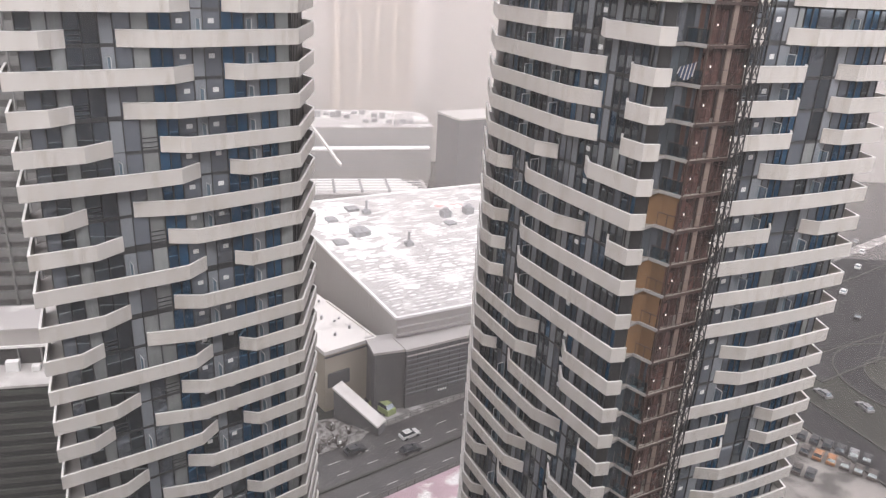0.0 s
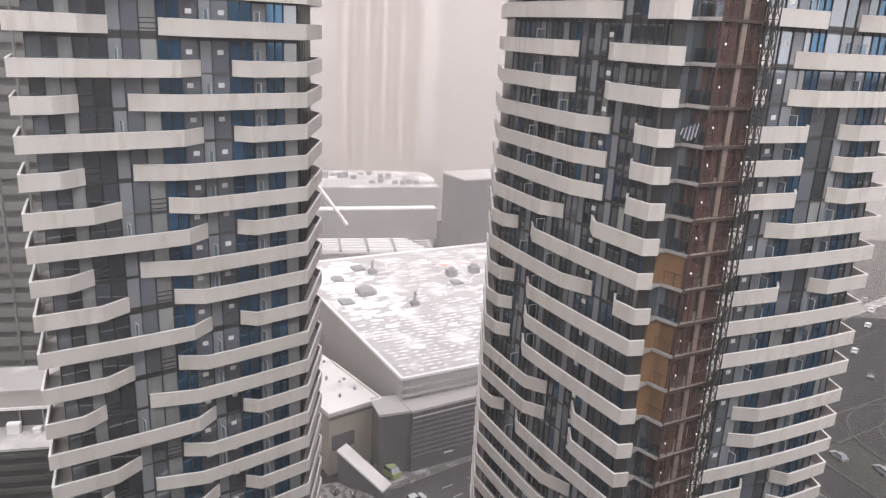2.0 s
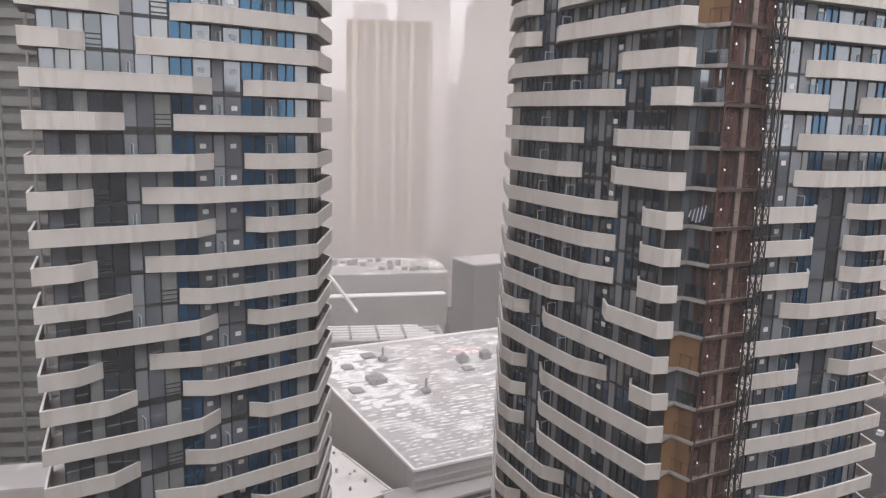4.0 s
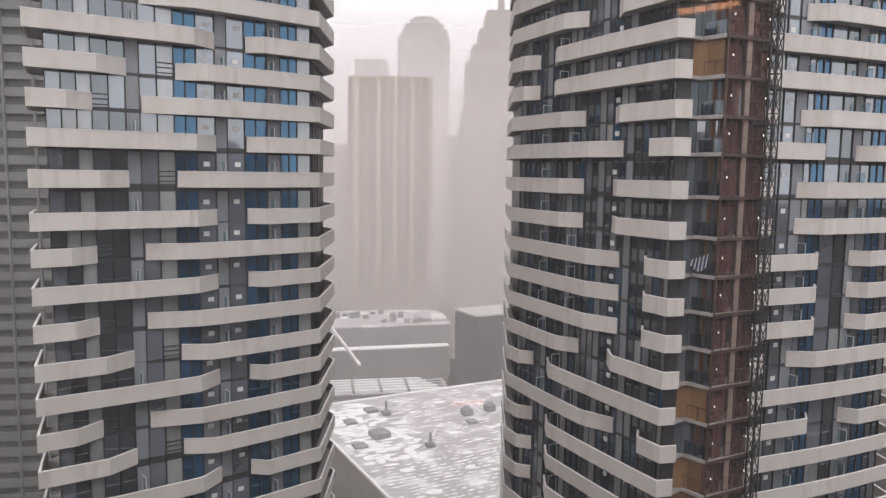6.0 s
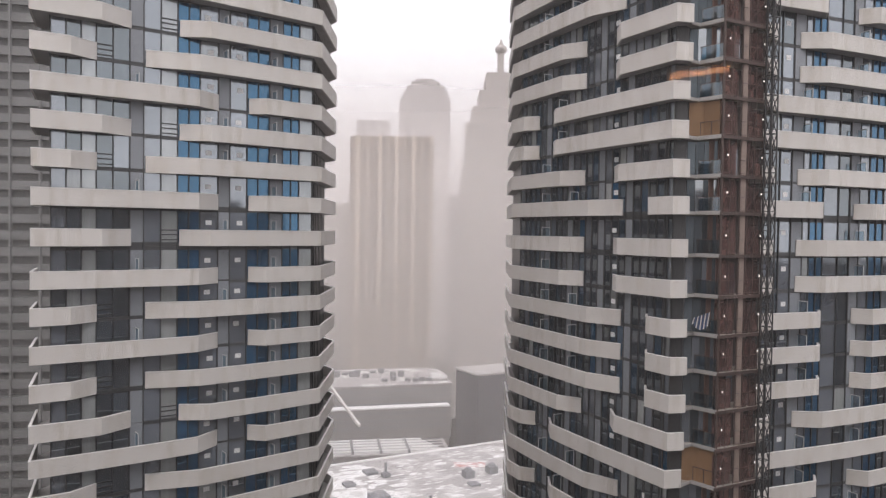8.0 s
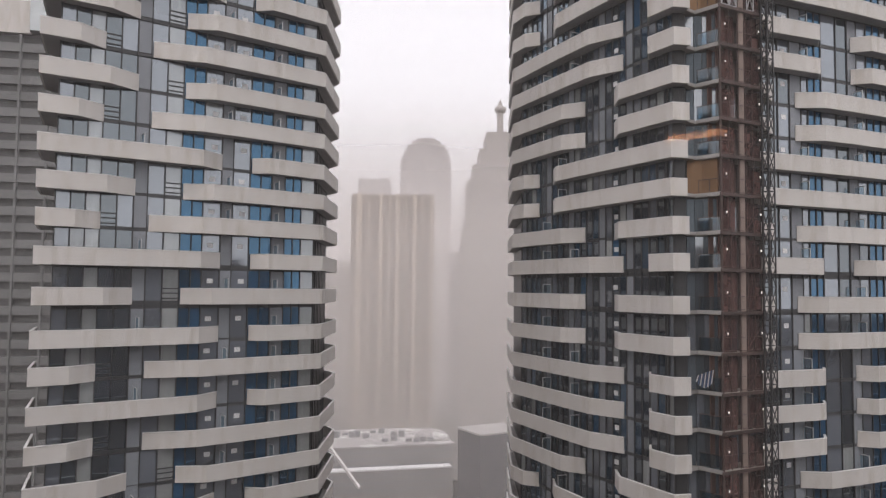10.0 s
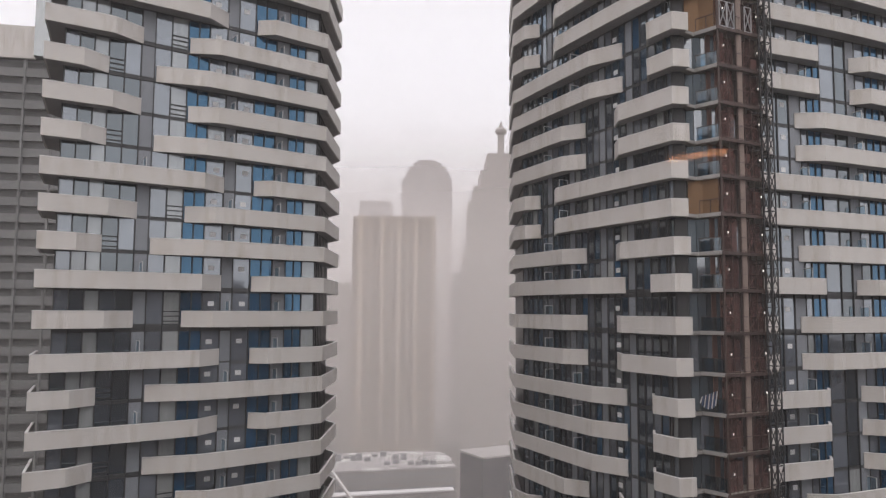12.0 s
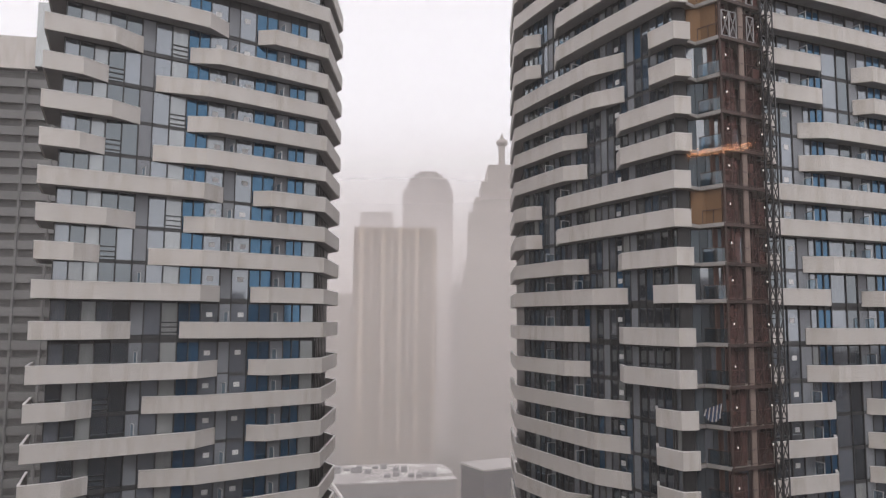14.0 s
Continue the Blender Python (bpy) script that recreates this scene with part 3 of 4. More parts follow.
PAVING = material("slushy_paving", (0.2, 0.19, 0.185), 0.85, vary=0.2, scale=0.3, fine=3, stain=((0.42, 0.41, 0.4), 0.3, 0.5, 0.62))
LOUVRE = material("dull_blue_grey_louvre", (0.15, 0.155, 0.165), 0.7, vary=0.2, scale=0.3)
HALL = material("grey_hall_cladding", (0.34, 0.322, 0.315), 0.85, vary=0.15, scale=0.1, fine=1.2)
SLIP_KERB = material("dirty_kerb", (0.055, 0.053, 0.05), 0.9, vary=0.25, scale=0.3)
GRASS = material("frosty_grass", (0.075, 0.088, 0.058), 0.95, spec=0.1, vary=0.3, scale=0.06, fine=1.2, bump=0.05)

S = Vector((0.815, 0.579))
Wd = Vector((-0.579, 0.815))
ROAD_O = Vector((-3.0, 113.5))


def rp(s, w):
    return ROAD_O + S * s + Wd * w


def strip(s0, s1, w0, w1):
    return [rp(s0, w0), rp(s1, w0), rp(s1, w1), rp(s0, w1)]


tagged(new("ground", mesh_from(prism([(-2500, -2500), (2500, -2500), (2500, 2500), (-2500, 2500)], -1.0, 0.0), "ground", GROUND)), "slushy grey winter ground between buildings", "ground", kind="structure")
tagged(new("road", mesh_from(prism(strip(-300, 400, -9.8, 7.6), -0.5, 0.012), "road", ASPHALT)), "wide wet asphalt road with painted lanes", "road", kind="structure")
road_marks = tagged(new("lane_markings", mesh_from(box((0, 0, 0), (0.1, 0.1, 0.004)), "lane_markings", PAINT)), "worn white lane dashes on the road", "road marking", kind="structure")
road_marks.matrix_world = pose(rp(0, 4).x, rp(0, 4).y, 0.014)
for w in (3.0, -0.4, -7.2):
    for i in range(-16, 26):
        bm = prism(strip(i * 6.0, i * 6.0 + 2.4, w - 0.08, w + 0.08), 0.013, 0.018)
        ob = part("dash", bm, PAINT, road_marks)
        ob.matrix_parent_inverse = road_marks.matrix_world.inverted()
tagged(new("median", mesh_from(prism(strip(-300, 400, -3.3, -2.95), 0, 0.4), "median", SLIP_KERB)), "low concrete median barrier along the road", "median", kind="structure")
tagged(new("pavement_1", mesh_from(prism(strip(-300, 400, 7.6, 11.5), 0, 0.16), "pavement", PAVING)), "slushy concrete pavement along the road", "pavement", kind="structure")
tagged(new("pavement_2", mesh_from(prism(strip(-60, 34, -24, -9.8), 0, 0.16), "pavement", PINK)), "pink paved plaza dusted with snow", "pavement", kind="structure")


RAIL = material("grey_railing", (0.16, 0.155, 0.15), 0.6, vary=0.2)
for w in (-9.7, 7.75):
    fence = thing("railing", "grey metal railing along the road edge", "railing", "railings along the road")
    for i in range(-22, 30):
        q = rp(i * 1.8, w)
        part("post", box((q.x - 0.06, q.y - 0.06, 0.1), (q.x + 0.06, q.y + 0.06, 1.25)), RAIL, fence)
    for zz in (0.65, 1.2):
        bm = bmesh.new()
        a, b = rp(-40, w), rp(53, w)
        add_bar(bm, (a.x, a.y, zz), (b.x, b.y, zz), 0.09)
        part("rail", bm, RAIL, fence)


def grid_box(name, label, category, corner, along, back, z0, z1, mat, top=None, turn=(0.875, 0.485), kind=""):
    """A block on the street grid: corner nearest the road, its front and its depth in metres."""
    a = Vector(turn).normalized()
    b = Vector((-a.y, a.x))
    c = Vector(corner)
    pts = [c, c + a * along, c + a * along + b * back, c + b * back]
    root = thing(name, label, category, kind=kind)
    part("wall", prism(pts, z0, z1), mat, root)
    if top:
        lip = [c - a * 0.3 - b * 0.3, c + a * (along + 0.3) - b * 0.3, c + a * (along + 0.3) + b * (back + 0.3), c - a * 0.3 + b * (back + 0.3)]
        part("roof", prism(lip, z1, z1 + 0.5), top, root, "snow-covered flat roof")
    return root, a, b, c


# the arena with its wide snowy roof
arena, ga, gb, gc = grid_box("arena", "large low arena with a snow-covered flat roof and pale walls", "arena", (-3.6, 131.9), 70, 77, 0, 18.0, CLAD_LIGHT, ROOF_SNOW, (0.885, 0.466))
rnd = random.Random(3)
for i in range(60):
    # panel joints of the long side wall
    p = gc + gb * (i * 1.6)
    if i * 1.6 < 77:
        m = pose(p.x, p.y, 0, 0, 0, math.degrees(math.atan2(gb.y, gb.x)))
        part("wall_rib", box((0, 0.0, 13.5), (0.1, 0.05, 18.0), m), CLAD_LIGHT, arena)
for z0 in (14.6, 16.2):
    p = gc - gb * 0.1
    m = pose(p.x, p.y, 0, 0, 0, math.degrees(math.atan2(ga.y, ga.x)))
    part("ledge", box((0, -0.5, z0), (60, 0.2, z0 + 0.35), m), CLAD_LIGHT, arena)
seams = bmesh.new()
for i in range(45):
    for j in range(26):
        drift = i >= 17 and j < 6 or rnd.random() < 0.06
        if rnd.random() < (0.93 if i < 17 else 0.75 if drift else 0.42):
            p = gc + ga * (1.6 + j * 2.65 + (i % 2) * 0.5 + rnd.uniform(-0.7, 0.7)) + gb * (1.8 + i * 1.62 + rnd.uniform(-0.15, 0.15))
            a0 = math.degrees(math.atan2(ga.y, ga.x)) + rnd.uniform(-4, 4)
            m = pose(p.x, p.y, 18.5, 0, 0, a0)
            lx, ly, hz = rnd.uniform(1.2, 3.3), rnd.uniform(0.35, 0.75), rnd.uniform(0.05, 0.16)
            if drift:
                lx, ly = rnd.uniform(2.5, 5.0), rnd.uniform(1.2, 2.6)
            rim = [(0.5 + 0.5 * math.cos(q * math.pi / 3 + 0.3) * rnd.uniform(0.75, 1.1), 0.5 + 0.5 * math.sin(q * math.pi / 3 + 0.3) * rnd.uniform(0.7, 1.15)) for q in range(6)]
            lo_v = [seams.verts.new(m @ Vector((x * lx, y * ly, 0))) for x, y in rim]
            hi_v = [seams.verts.new(m @ Vector((0.12 * lx + 0.76 * x * lx, 0.12 * ly + 0.76 * y * ly, hz))) for x, y in rim]
            seams.faces.new(hi_v)
            for q in range(6):
                seams.faces.new((lo_v[q], lo_v[(q + 1) % 6], hi_v[(q + 1) % 6], hi_v[q]))
ob = part("snow_ridges", seams, SNOW, arena, "rows of drifted snow on the roof")
ob["kind"] = "stuff"
for a0, b0 in ((gc - ga * 0.3 - gb * 0.3, gc + ga * 70 - gb * 0.3), (gc - ga * 0.3 - gb * 0.3, gc - ga * 0.3 + gb * 77), (gc - ga * 0.3 + gb * 77, gc + ga * 70 + gb * 77)):
    bm = bmesh.new()
    add_bar(bm, (a0.x, a0.y, 18.65), (b0.x, b0.y, 18.65), 0.55)
    part("roof_edge", bm, SNOW, arena, "snow-capped roof upstand")


def roof_vent(x, y, z, w, hgt, pipe):
    v = thing("roof_vent", "grey metal roof vent on the snowy roof", "roof vent", "vents on the arena roof", at=(x, y, z), turn=28)
    part("housing", box((-w / 2, -w / 2, 0), (w / 2, w / 2, hgt)), VENT, v)
    bm = bmesh.new()
    bmesh.ops.create_cone(bm, cap_ends=True, segments=12, radius1=w * 0.42, radius2=w * 0.3, depth=hgt * 0.4, matrix=Matrix.Translation((0, 0, hgt * 1.2)))
    part("cowl", bm, VENT, v)
    if pipe:
        bm = bmesh.new()
        bmesh.ops.create_cone(bm, cap_ends=True, segments=10, radius1=0.35, radius2=0.35, depth=pipe, matrix=Matrix.Translation((0, 0, hgt + pipe / 2)))
        part("pipe", bm, VENT, v)


for x, y, w, hh, pp in ((-15.1, 196.5, 2.6, 1.2, 2.8), (-19.5, 199, 4.2, 0.9, 0), (-15.4, 179.5, 5.5, 1.6, 0), (-19.5, 172, 4, 0.8, 0), (-2.5, 173, 2.4, 1.2, 2.6), (7.2, 197, 3.2, 2.2, 0), (13.8, 201, 3.2, 2.2, 0), (8.5, 191, 3.5, 0.6, 0), (-24, 189, 3.6, 0.8, 0)):
    roof_vent(x, y, 18.5, w * 0.8, hh * 0.85, pp)
mark = thing("roof_sign", "faded red lettering mark painted on the snowy roof", "roof sign", at=(8.0, 207.5, 18.5), turn=4)
part("red_bar", box((-4.5, -2.2, 0), (4.5, 2.2, 0.02)), RED_PAINT, mark)

# louvred dark block along the road
louvre, la, lb, lc = grid_box("parking_block", "dark grey louvred block with horizontal slats beside the road", "building", (-1.4, 127.6), 60, 5.2, 0, 13.5, CLAD_DARK, CLAD_LIGHT, (0.87, 0.493))
ang = math.degrees(math.atan2(la.y, la.x))
for i in range(9):
    p = lc - lb * 0.12
    m = pose(p.x, p.y, 0, 0, 0, ang)
    part("louvre", box((0, -0.18, 3.6 + i * 1.08), (60, 0.1, 3.6 + i * 1.08 + 0.22), m), CLAD_LIGHT if i == 8 else LOUVRE, louvre)
for i in range(24):
    p = lc - lb * 0.1 + la * (i * 2.5)
    m = pose(p.x, p.y, 0, 0, 0, ang)
    part("fin", box((-0.08, -0.1, 3.0), (0.08, 0.08, 13.3), m), CLAD_DARK, louvre)
SIGN = thing("wall_sign", "row of small white bars on the dark louvres", "sign", at=tuple(lc + la * 7.5 - lb * 0.35) + (2.6,), turn=ang)
for i in range(4):
    part("bar", box((i * 0.55, -0.03, 0), (i * 0.55 + 0.35, 0.03, 0.4)), WHITE_METAL, SIGN)
part("back_rail", box((-0.1, 0.0, 0.15), (2.2, 0.3, 0.25)), CLAD_DARK, SIGN)
stair, *_ = grid_box("stair_block", "dark grey stair block between the louvres and the podium", "building", (-7.6, 126.0), 7.2, 6.5, 0, 13.3, CLAD_DARK, CLAD_LIGHT, (0.94, 0.34))

PODIUM_SNOW = material("thin_wet_snow", (0.7, 0.67, 0.65), 0.6, vary=0.1, scale=0.2, fine=2, bump=0.02, stain=((0.42, 0.4, 0.385), 0.2, 0.52, 0.75))
# podium with the beige bay and its snowy roof
podium, pa, pb, pc = grid_box("podium", "low podium with beige stone bay and clean snowy roof", "building", (-17.3, 125.6), 11.5, 75, 0, 13.1, CLAD_BEIGE, PODIUM_SNOW, (0.80, 0.60))
ang = math.degrees(math.atan2(pa.y, pa.x))
p = pc - pb * 0.1
m = pose(p.x, p.y, 0, 0, 0, ang)
# proud dark panel: the opening's shade is put into its colour
part("door_recess", box((0.6, -0.15, 5.5), (5.5, 0.1, 8.6), m), CLAD_DARK, podium, "dark panel standing in for the shaded loading opening")
for lo_, hi_ in (((-0.3, -0.3, 13.6), (11.8, 0.05, 13.95)), ((-0.3, 0.05, 13.6), (0.05, 74, 13.95)), ((11.45, 0.05, 13.6), (11.8, 20, 13.95))):
    part("parapet", box(lo_, hi_, m), PODIUM_SNOW, podium, "snow-dusted low parapet")
# dark strip: shade under the roof edge, put into the colour
part("cornice", box((-0.15, -0.22, 12.3), (11.65, 0.0, 12.6), m), CLAD_DARK, podium, "dark strip painted as shade below the eave")
wing, *_ = grid_box("podium_wing", "dark podium side wing under the snowy roof", "building", (-38, 118), 25, 12, 0, 9.5, CLAD_DARK, None, (0.80, 0.60))
for i in range(26):
    q = pc + pa * rnd.uniform(1, 10.5) + pb * rnd.uniform(2, 40)
    v = thing("roof_stack", "small dark pipe stack on the podium roof", "roof pipe", "pipes on the podium roof", at=(q.x, q.y, 13.6))
    part("stack", box((-0.25, -0.2, 0), (0.25, 0.2, rnd.uniform(0.3, 0.9))), VENT, v)

# covered ramp bridge
bridge = thing("ramp_bridge", "white-roofed covered ramp running down to the road", "bridge", at=(0, 0, 0))
a, b = Vector((-14.8, 124.7)), Vector((-5.6, 119.2))
d = (b - a).normalized()
n = Vector((-d.y, d.x)) * 1.3


def sloped(lo_a, hi_a, lo_b, hi_b, side):
    bm = bmesh.new()
    q = [bm.verts.new((v.x, v.y, zz)) for v, zz in ((a - n * side, lo_a), (b - n * side, lo_b), (b + n * side, lo_b), (a + n * side, lo_a), (a - n * side, hi_a), (b - n * side, hi_b), (b + n * side, hi_b), (a + n * side, hi_a))]
    for f in ((3, 2, 1, 0), (4, 5, 6, 7), (0, 1, 5, 4), (1, 2, 6, 5), (2, 3, 7, 6), (3, 0, 4, 7)):
        bm.faces.new([q[i] for i in f])
    return bm


part("roof", sloped(6.8, 7.2, 1.9, 2.3, 1.15), PODIUM_SNOW, bridge, "snow-covered ramp roof")
part("wall", sloped(0, 6.8, 0, 1.9, 0.88), CLAD_DARK, bridge)
tagged(new("verge_1", mesh_from(prism([(-34, 100), (-9.5, 116.5), (-8.5, 118.5), (-15.5, 123.5), (-34, 116)], 0, 0.2), "verge", material("snowy_rough_verge", (0.3, 0.285, 0.28), 0.9, vary=0.25, scale=0.5, fine=4, bump=0.1, stain=((0.12, 0.11, 0.1), 0.7, 0.48, 0.62)))), "rough verge with trampled snow and twigs", "verge", kind="structure")
TWIG = material("bare_brown_twigs", (0.07, 0.055, 0.047), 0.9, vary=0.3)
rnd = random.Random(21)
for i in range(30):
    x, y = -31 + rnd.uniform(0, 20), 0
    y = 106 + (x + 31) * 0.52 + rnd.uniform(-3, 6)
    sh = thing("shrub", "bare snowy shrub on the rough verge", "shrub", "shrubs on the verge", at=(x, y, 0.15))
    bm = bmesh.new()
    for q in range(16):
        ang, lean, ln = rnd.uniform(0, 6.28), rnd.uniform(0.2, 0.9), rnd.uniform(0.8, 1.9)
        base = Vector((math.cos(ang) * 0.1, math.sin(ang) * 0.1, 0))
        tip = base + Vector((math.cos(ang) * lean, math.sin(ang) * lean, 1)).normalized() * ln
        add_bar(bm, base, tip, 0.07)
        add_bar(bm, base.lerp(tip, 0.55), tip + Vector((rnd.uniform(-0.5, 0.5), rnd.uniform(-0.5, 0.5), 0.1)), 0.05)
    part("twigs", bm, TWIG, sh)
    bm = bmesh.new()
    for q in range(2):
        v = Vector((rnd.uniform(-0.7, 0.7), rnd.uniform(-0.7, 0.7), rnd.uniform(0.5, 1.5)))
        bmesh.ops.create_icosphere(bm, subdivisions=1, radius=rnd.uniform(0.12, 0.28), matrix=Matrix.Translation(v) @ Matrix.Diagonal((1, 1, 0.5, 1)))
    part("snow_clump", bm, SNOW, sh)


def car(x, y, turn, mat, label, size=(4.1, 1.75, 1.42)):
    l, w, hh = size
    c = thing("car", label, "car", "cars on the road and car park", at=(x, y, 0.02), turn=turn)
    bm = bmesh.new()
    side = [(-l / 2, 0.35), (-l / 2, hh * 0.62), (-l * 0.33, hh * 0.68), (l * 0.2, hh * 0.66), (l * 0.47, hh * 0.52), (l / 2, 0.4)]
    for sy in (-w / 2, w / 2):
        bm.faces.new([bm.verts.new((px, sy, pz)) for px, pz in side])
    bm.verts.ensure_lookup_table()
    k = len(side)
    for i in range(k):
        j = (i + 1) % k
        bm.faces.new((bm.verts[i], bm.verts[j], bm.verts[k + j], bm.verts[k + i]))
    bmesh.ops.recalc_face_normals(bm, faces=bm.faces)
    part("body", bm, mat, c)
    bm = bmesh.new()
    lo = [(-l * 0.44, 0.62), (-l * 0.34, 0.98), (l * 0.06, 1.0), (l * 0.24, 0.64)]
    rows = [[bm.verts.new((px, s * w * (0.46 if pz < 0.8 else 0.38), hh * pz)) for px, pz in lo] for s in (-1, 1)]
    for r2 in rows:
        bm.faces.new(r2)
    for i in range(3):
        bm.faces.new((rows[0][i], rows[0][i + 1], rows[1][i + 1], rows[1][i]))
    bmesh.ops.recalc_face_normals(bm, faces=bm.faces)
    part("cabin", bm, GLASS_DARK, c)
    part("car_roof", box((-l * 0.33, -w * 0.37, hh * 0.985), (l * 0.05, w * 0.37, hh * 1.02)), mat, c)
    for sx in (-l * 0.31, l * 0.31):
        for sy in (-w / 2 + 0.08, w / 2 - 0.08):
            bm = bmesh.new()
            bmesh.ops.create_cone(bm, cap_ends=True, segments=12, radius1=0.33, radius2=0.33, depth=0.22, matrix=Matrix.Translation((sx, sy, 0.33)) @ Matrix.Rotation(radians(90), 4, "X"))
            part("wheel", bm, FRAME, c)
    return c


def car_paint(name, colour):
    return material(name, colour, 0.5, vary=0.08, spec=0.4, bump=0)


BROWN_CAR = car_paint("brown_car_paint", (0.06, 0.05, 0.045))
WHITE_CAR, DARK_CAR, GREEN_CAR, ORANGE_CAR, SILVER_CAR = (car_paint(nm, col) for nm, col in (("white_car_paint", (0.6, 0.6, 0.6)), ("black_car_paint", (0.03, 0.03, 0.035)), ("lime_car_paint", (0.3, 0.36, 0.16)), ("orange_car_paint", (0.3, 0.13, 0.05)), ("silver_car_paint", (0.2, 0.2, 0.21))))
along = math.degrees(math.atan2(S.y, S.x))
car(*(rp(5.2, 2.4)), along, WHITE_CAR, "white estate car driving on the wet road")
car(*(rp(-6.1, 3.6)), along, DARK_CAR, "dark car driving on the wet road")
car(*(rp(2.7, -1.6)), along, DARK_CAR, "black car beside the median on the road")
car(-6.0, 127.0, along + 100, GREEN_CAR, "lime-green van parked beside the ramp", (6.0, 2.2, 2.4))
rnd = random.Random(11)
PARK_A, PARK_B = Vector((0.80, -0.60)), Vector((0.60, 0.80))
for i in range(5):
    for j in range(9):
        q = Vector((62.5, 107.5)) + PARK_A * (j * 2.35 + (i // 2) * 0.8) + PARK_B * (i * 4.9 + (2.4 if i > 2 else 0))
        if q.x + q.y * 0.22 > 115 or i == 1 or (i == 2 and j > 4) or (i == 0 and j < 4) or rnd.random() < 0.08:
            continue
        mat = ORANGE_CAR if (i, j) in ((3, 3), (3, 4)) else rnd.choice([DARK_CAR, SILVER_CAR, DARK_CAR, DARK_CAR, BROWN_CAR, BROWN_CAR, DARK_CAR])
        car(q.x, q.y, 53 + rnd.uniform(-2, 2), mat, {"orange_car_paint": "orange car parked in the snowy car park"}.get(mat.name, "car parked in the snowy car park"), (3.8, 1.65, 1.4))

# car park, ramps and highway on the far side of the unfinished tower
tagged(new("car_park", mesh_from(prism([(55, 88), (93, 84), (88.5, 112), (80, 131), (62, 131)], -0.3, 0.02), "car_park", material("snowy_car_park", (0.25, 0.232, 0.22), 0.9, vary=0.25, scale=0.12, fine=1, spec=0.2, stain=((0.1, 0.095, 0.09), 0.15, 0.48, 0.62)))), "snowy car park with rows of cars", "car park", kind="structure")
tagged(new("verge", mesh_from(prism([(80.3, 131.3), (88.8, 112.2), (93.5, 84), (98, 84), (92, 122), (85, 139), (72, 160), (64, 156)], -0.3, 0.05), "verge", GRASS)), "frosty green grass verge beside the road", "verge", kind="structure")


def ribbon(name, label, pts, width, z):
    left_side, right_side = inset_path(pts, width / 2), inset_path(pts, -width / 2)
    tagged(new(name, mesh_from(wall_strip(left_side, right_side, z - 0.4, z), name, SLIP)), label, "road", kind="structure")
    for i, side in enumerate((left_side, right_side)):
        outer = inset_path(pts, (width / 2 + 0.35) * (1 if i == 0 else -1))
        tagged(new(name.replace("ramp", "kerb") + ("" if i else "_inner"), mesh_from(wall_strip(side, outer, z - 0.4, z + 0.3), "kerb", SLIP_KERB)), "dirty concrete kerb along the ramp", "kerb", kind="structure")


ribbon("ramp_1", "dark slip road passing the car park", [Vector((103 - a * 1.1 - 0.045 * a * a, 70 + a * 5.2)) for a in range(0, 26)], 9, 0.10)
ribbon("ramp_2", "wide grey highway running into the mist", [Vector((104 + a * 12, 160 + a * 16.5)) for a in range(0, 24)], 20, 0.06)
ribbon("ramp_3", "curved grey loop ramp", [Vector((118 + 15 * math.cos(a * 0.2), 146 + 15 * math.sin(a * 0.2))) for a in range(0, 31)], 6.5, 0.14)
ribbon("ramp_4", "grey ramp joining the highway", [Vector((92 + a * 7.5, 148 + a * 4.6 - a * a * 0.1)) for a in range(0, 16)], 8, 0.18)
for x, y, turn_, mat in ((152.5, 232.4, 54, WHITE_CAR), (156, 243, 54, SILVER_CAR), (143, 218, 54, WHITE_CAR), (127, 197, 54, WHITE_CAR), (91.3, 139, 108, SILVER_CAR), (98, 134, 100, SILVER_CAR), (122, 180, 54, DARK_CAR)):
    car(x, y, turn_, mat, "car on the grey highway")

# mid-distance blocks behind the arena
for corner, along_, back, z1, mat, label in (((-66, 236), 70, 17, 9.2, HALL, "long pale low block with patchy snowy roof"), ((-76, 270.5), 81, 4, 15.4, HALL, "long grey terrace with a snowy ledge"), ((-76, 281.5), 82, 35, 21.9, HALL, "large grey hall with a snowy roof and plant")):
    root, a_, b_, c_ = grid_box("office_block", label, "building", corner, along_, back, 0, z1, mat, ROOF_SNOW if z1 != 15.4 else SNOW, (0.985, 0.17) if z1 < 12 else (0.972, 0.235))
    m = pose(c_.x, c_.y, 0, 0, 0, math.degrees(math.atan2(a_.y, a_.x)))
    for i in range(3):
        part("window_band", box((0.5, -0.12, z1 - 2.4 - i * 2.6), (along_ - 0.5, 0.1, z1 - 1.5 - i * 2.6), m), VENT, root, "dull grey window band")
    if z1 < 12:
        # long snowy rooflights, with dark gutters between them
        for j in range(5):
            part("rooflight", box((3, 1.5 + j * 3.2, z1 + 0.5), (along_ - 2 - j * 1.5, 2.9 + j * 3.2, z1 + 1.3), m), SNOW, root, "snow-covered long rooflight")
            part("gutter", box((1, 3.0 + j * 3.2, z1 + 0.5), (along_ - 1, 4.3 + j * 3.2, z1 + 0.54), m), CLAD_DARK, root, "dark wet roof gutter")
        for j in range(6):
            part("cross_duct", box((8 + j * 9.5, 1, z1 + 0.5), (8.9 + j * 9.5, 16, z1 + 1.5), m), VENT, root, "grey roof duct")
CLAD_CUBE = material("brown_grey_cladding", (0.078, 0.077, 0.085), 0.8, vary=0.15, scale=0.1, fine=0.8)
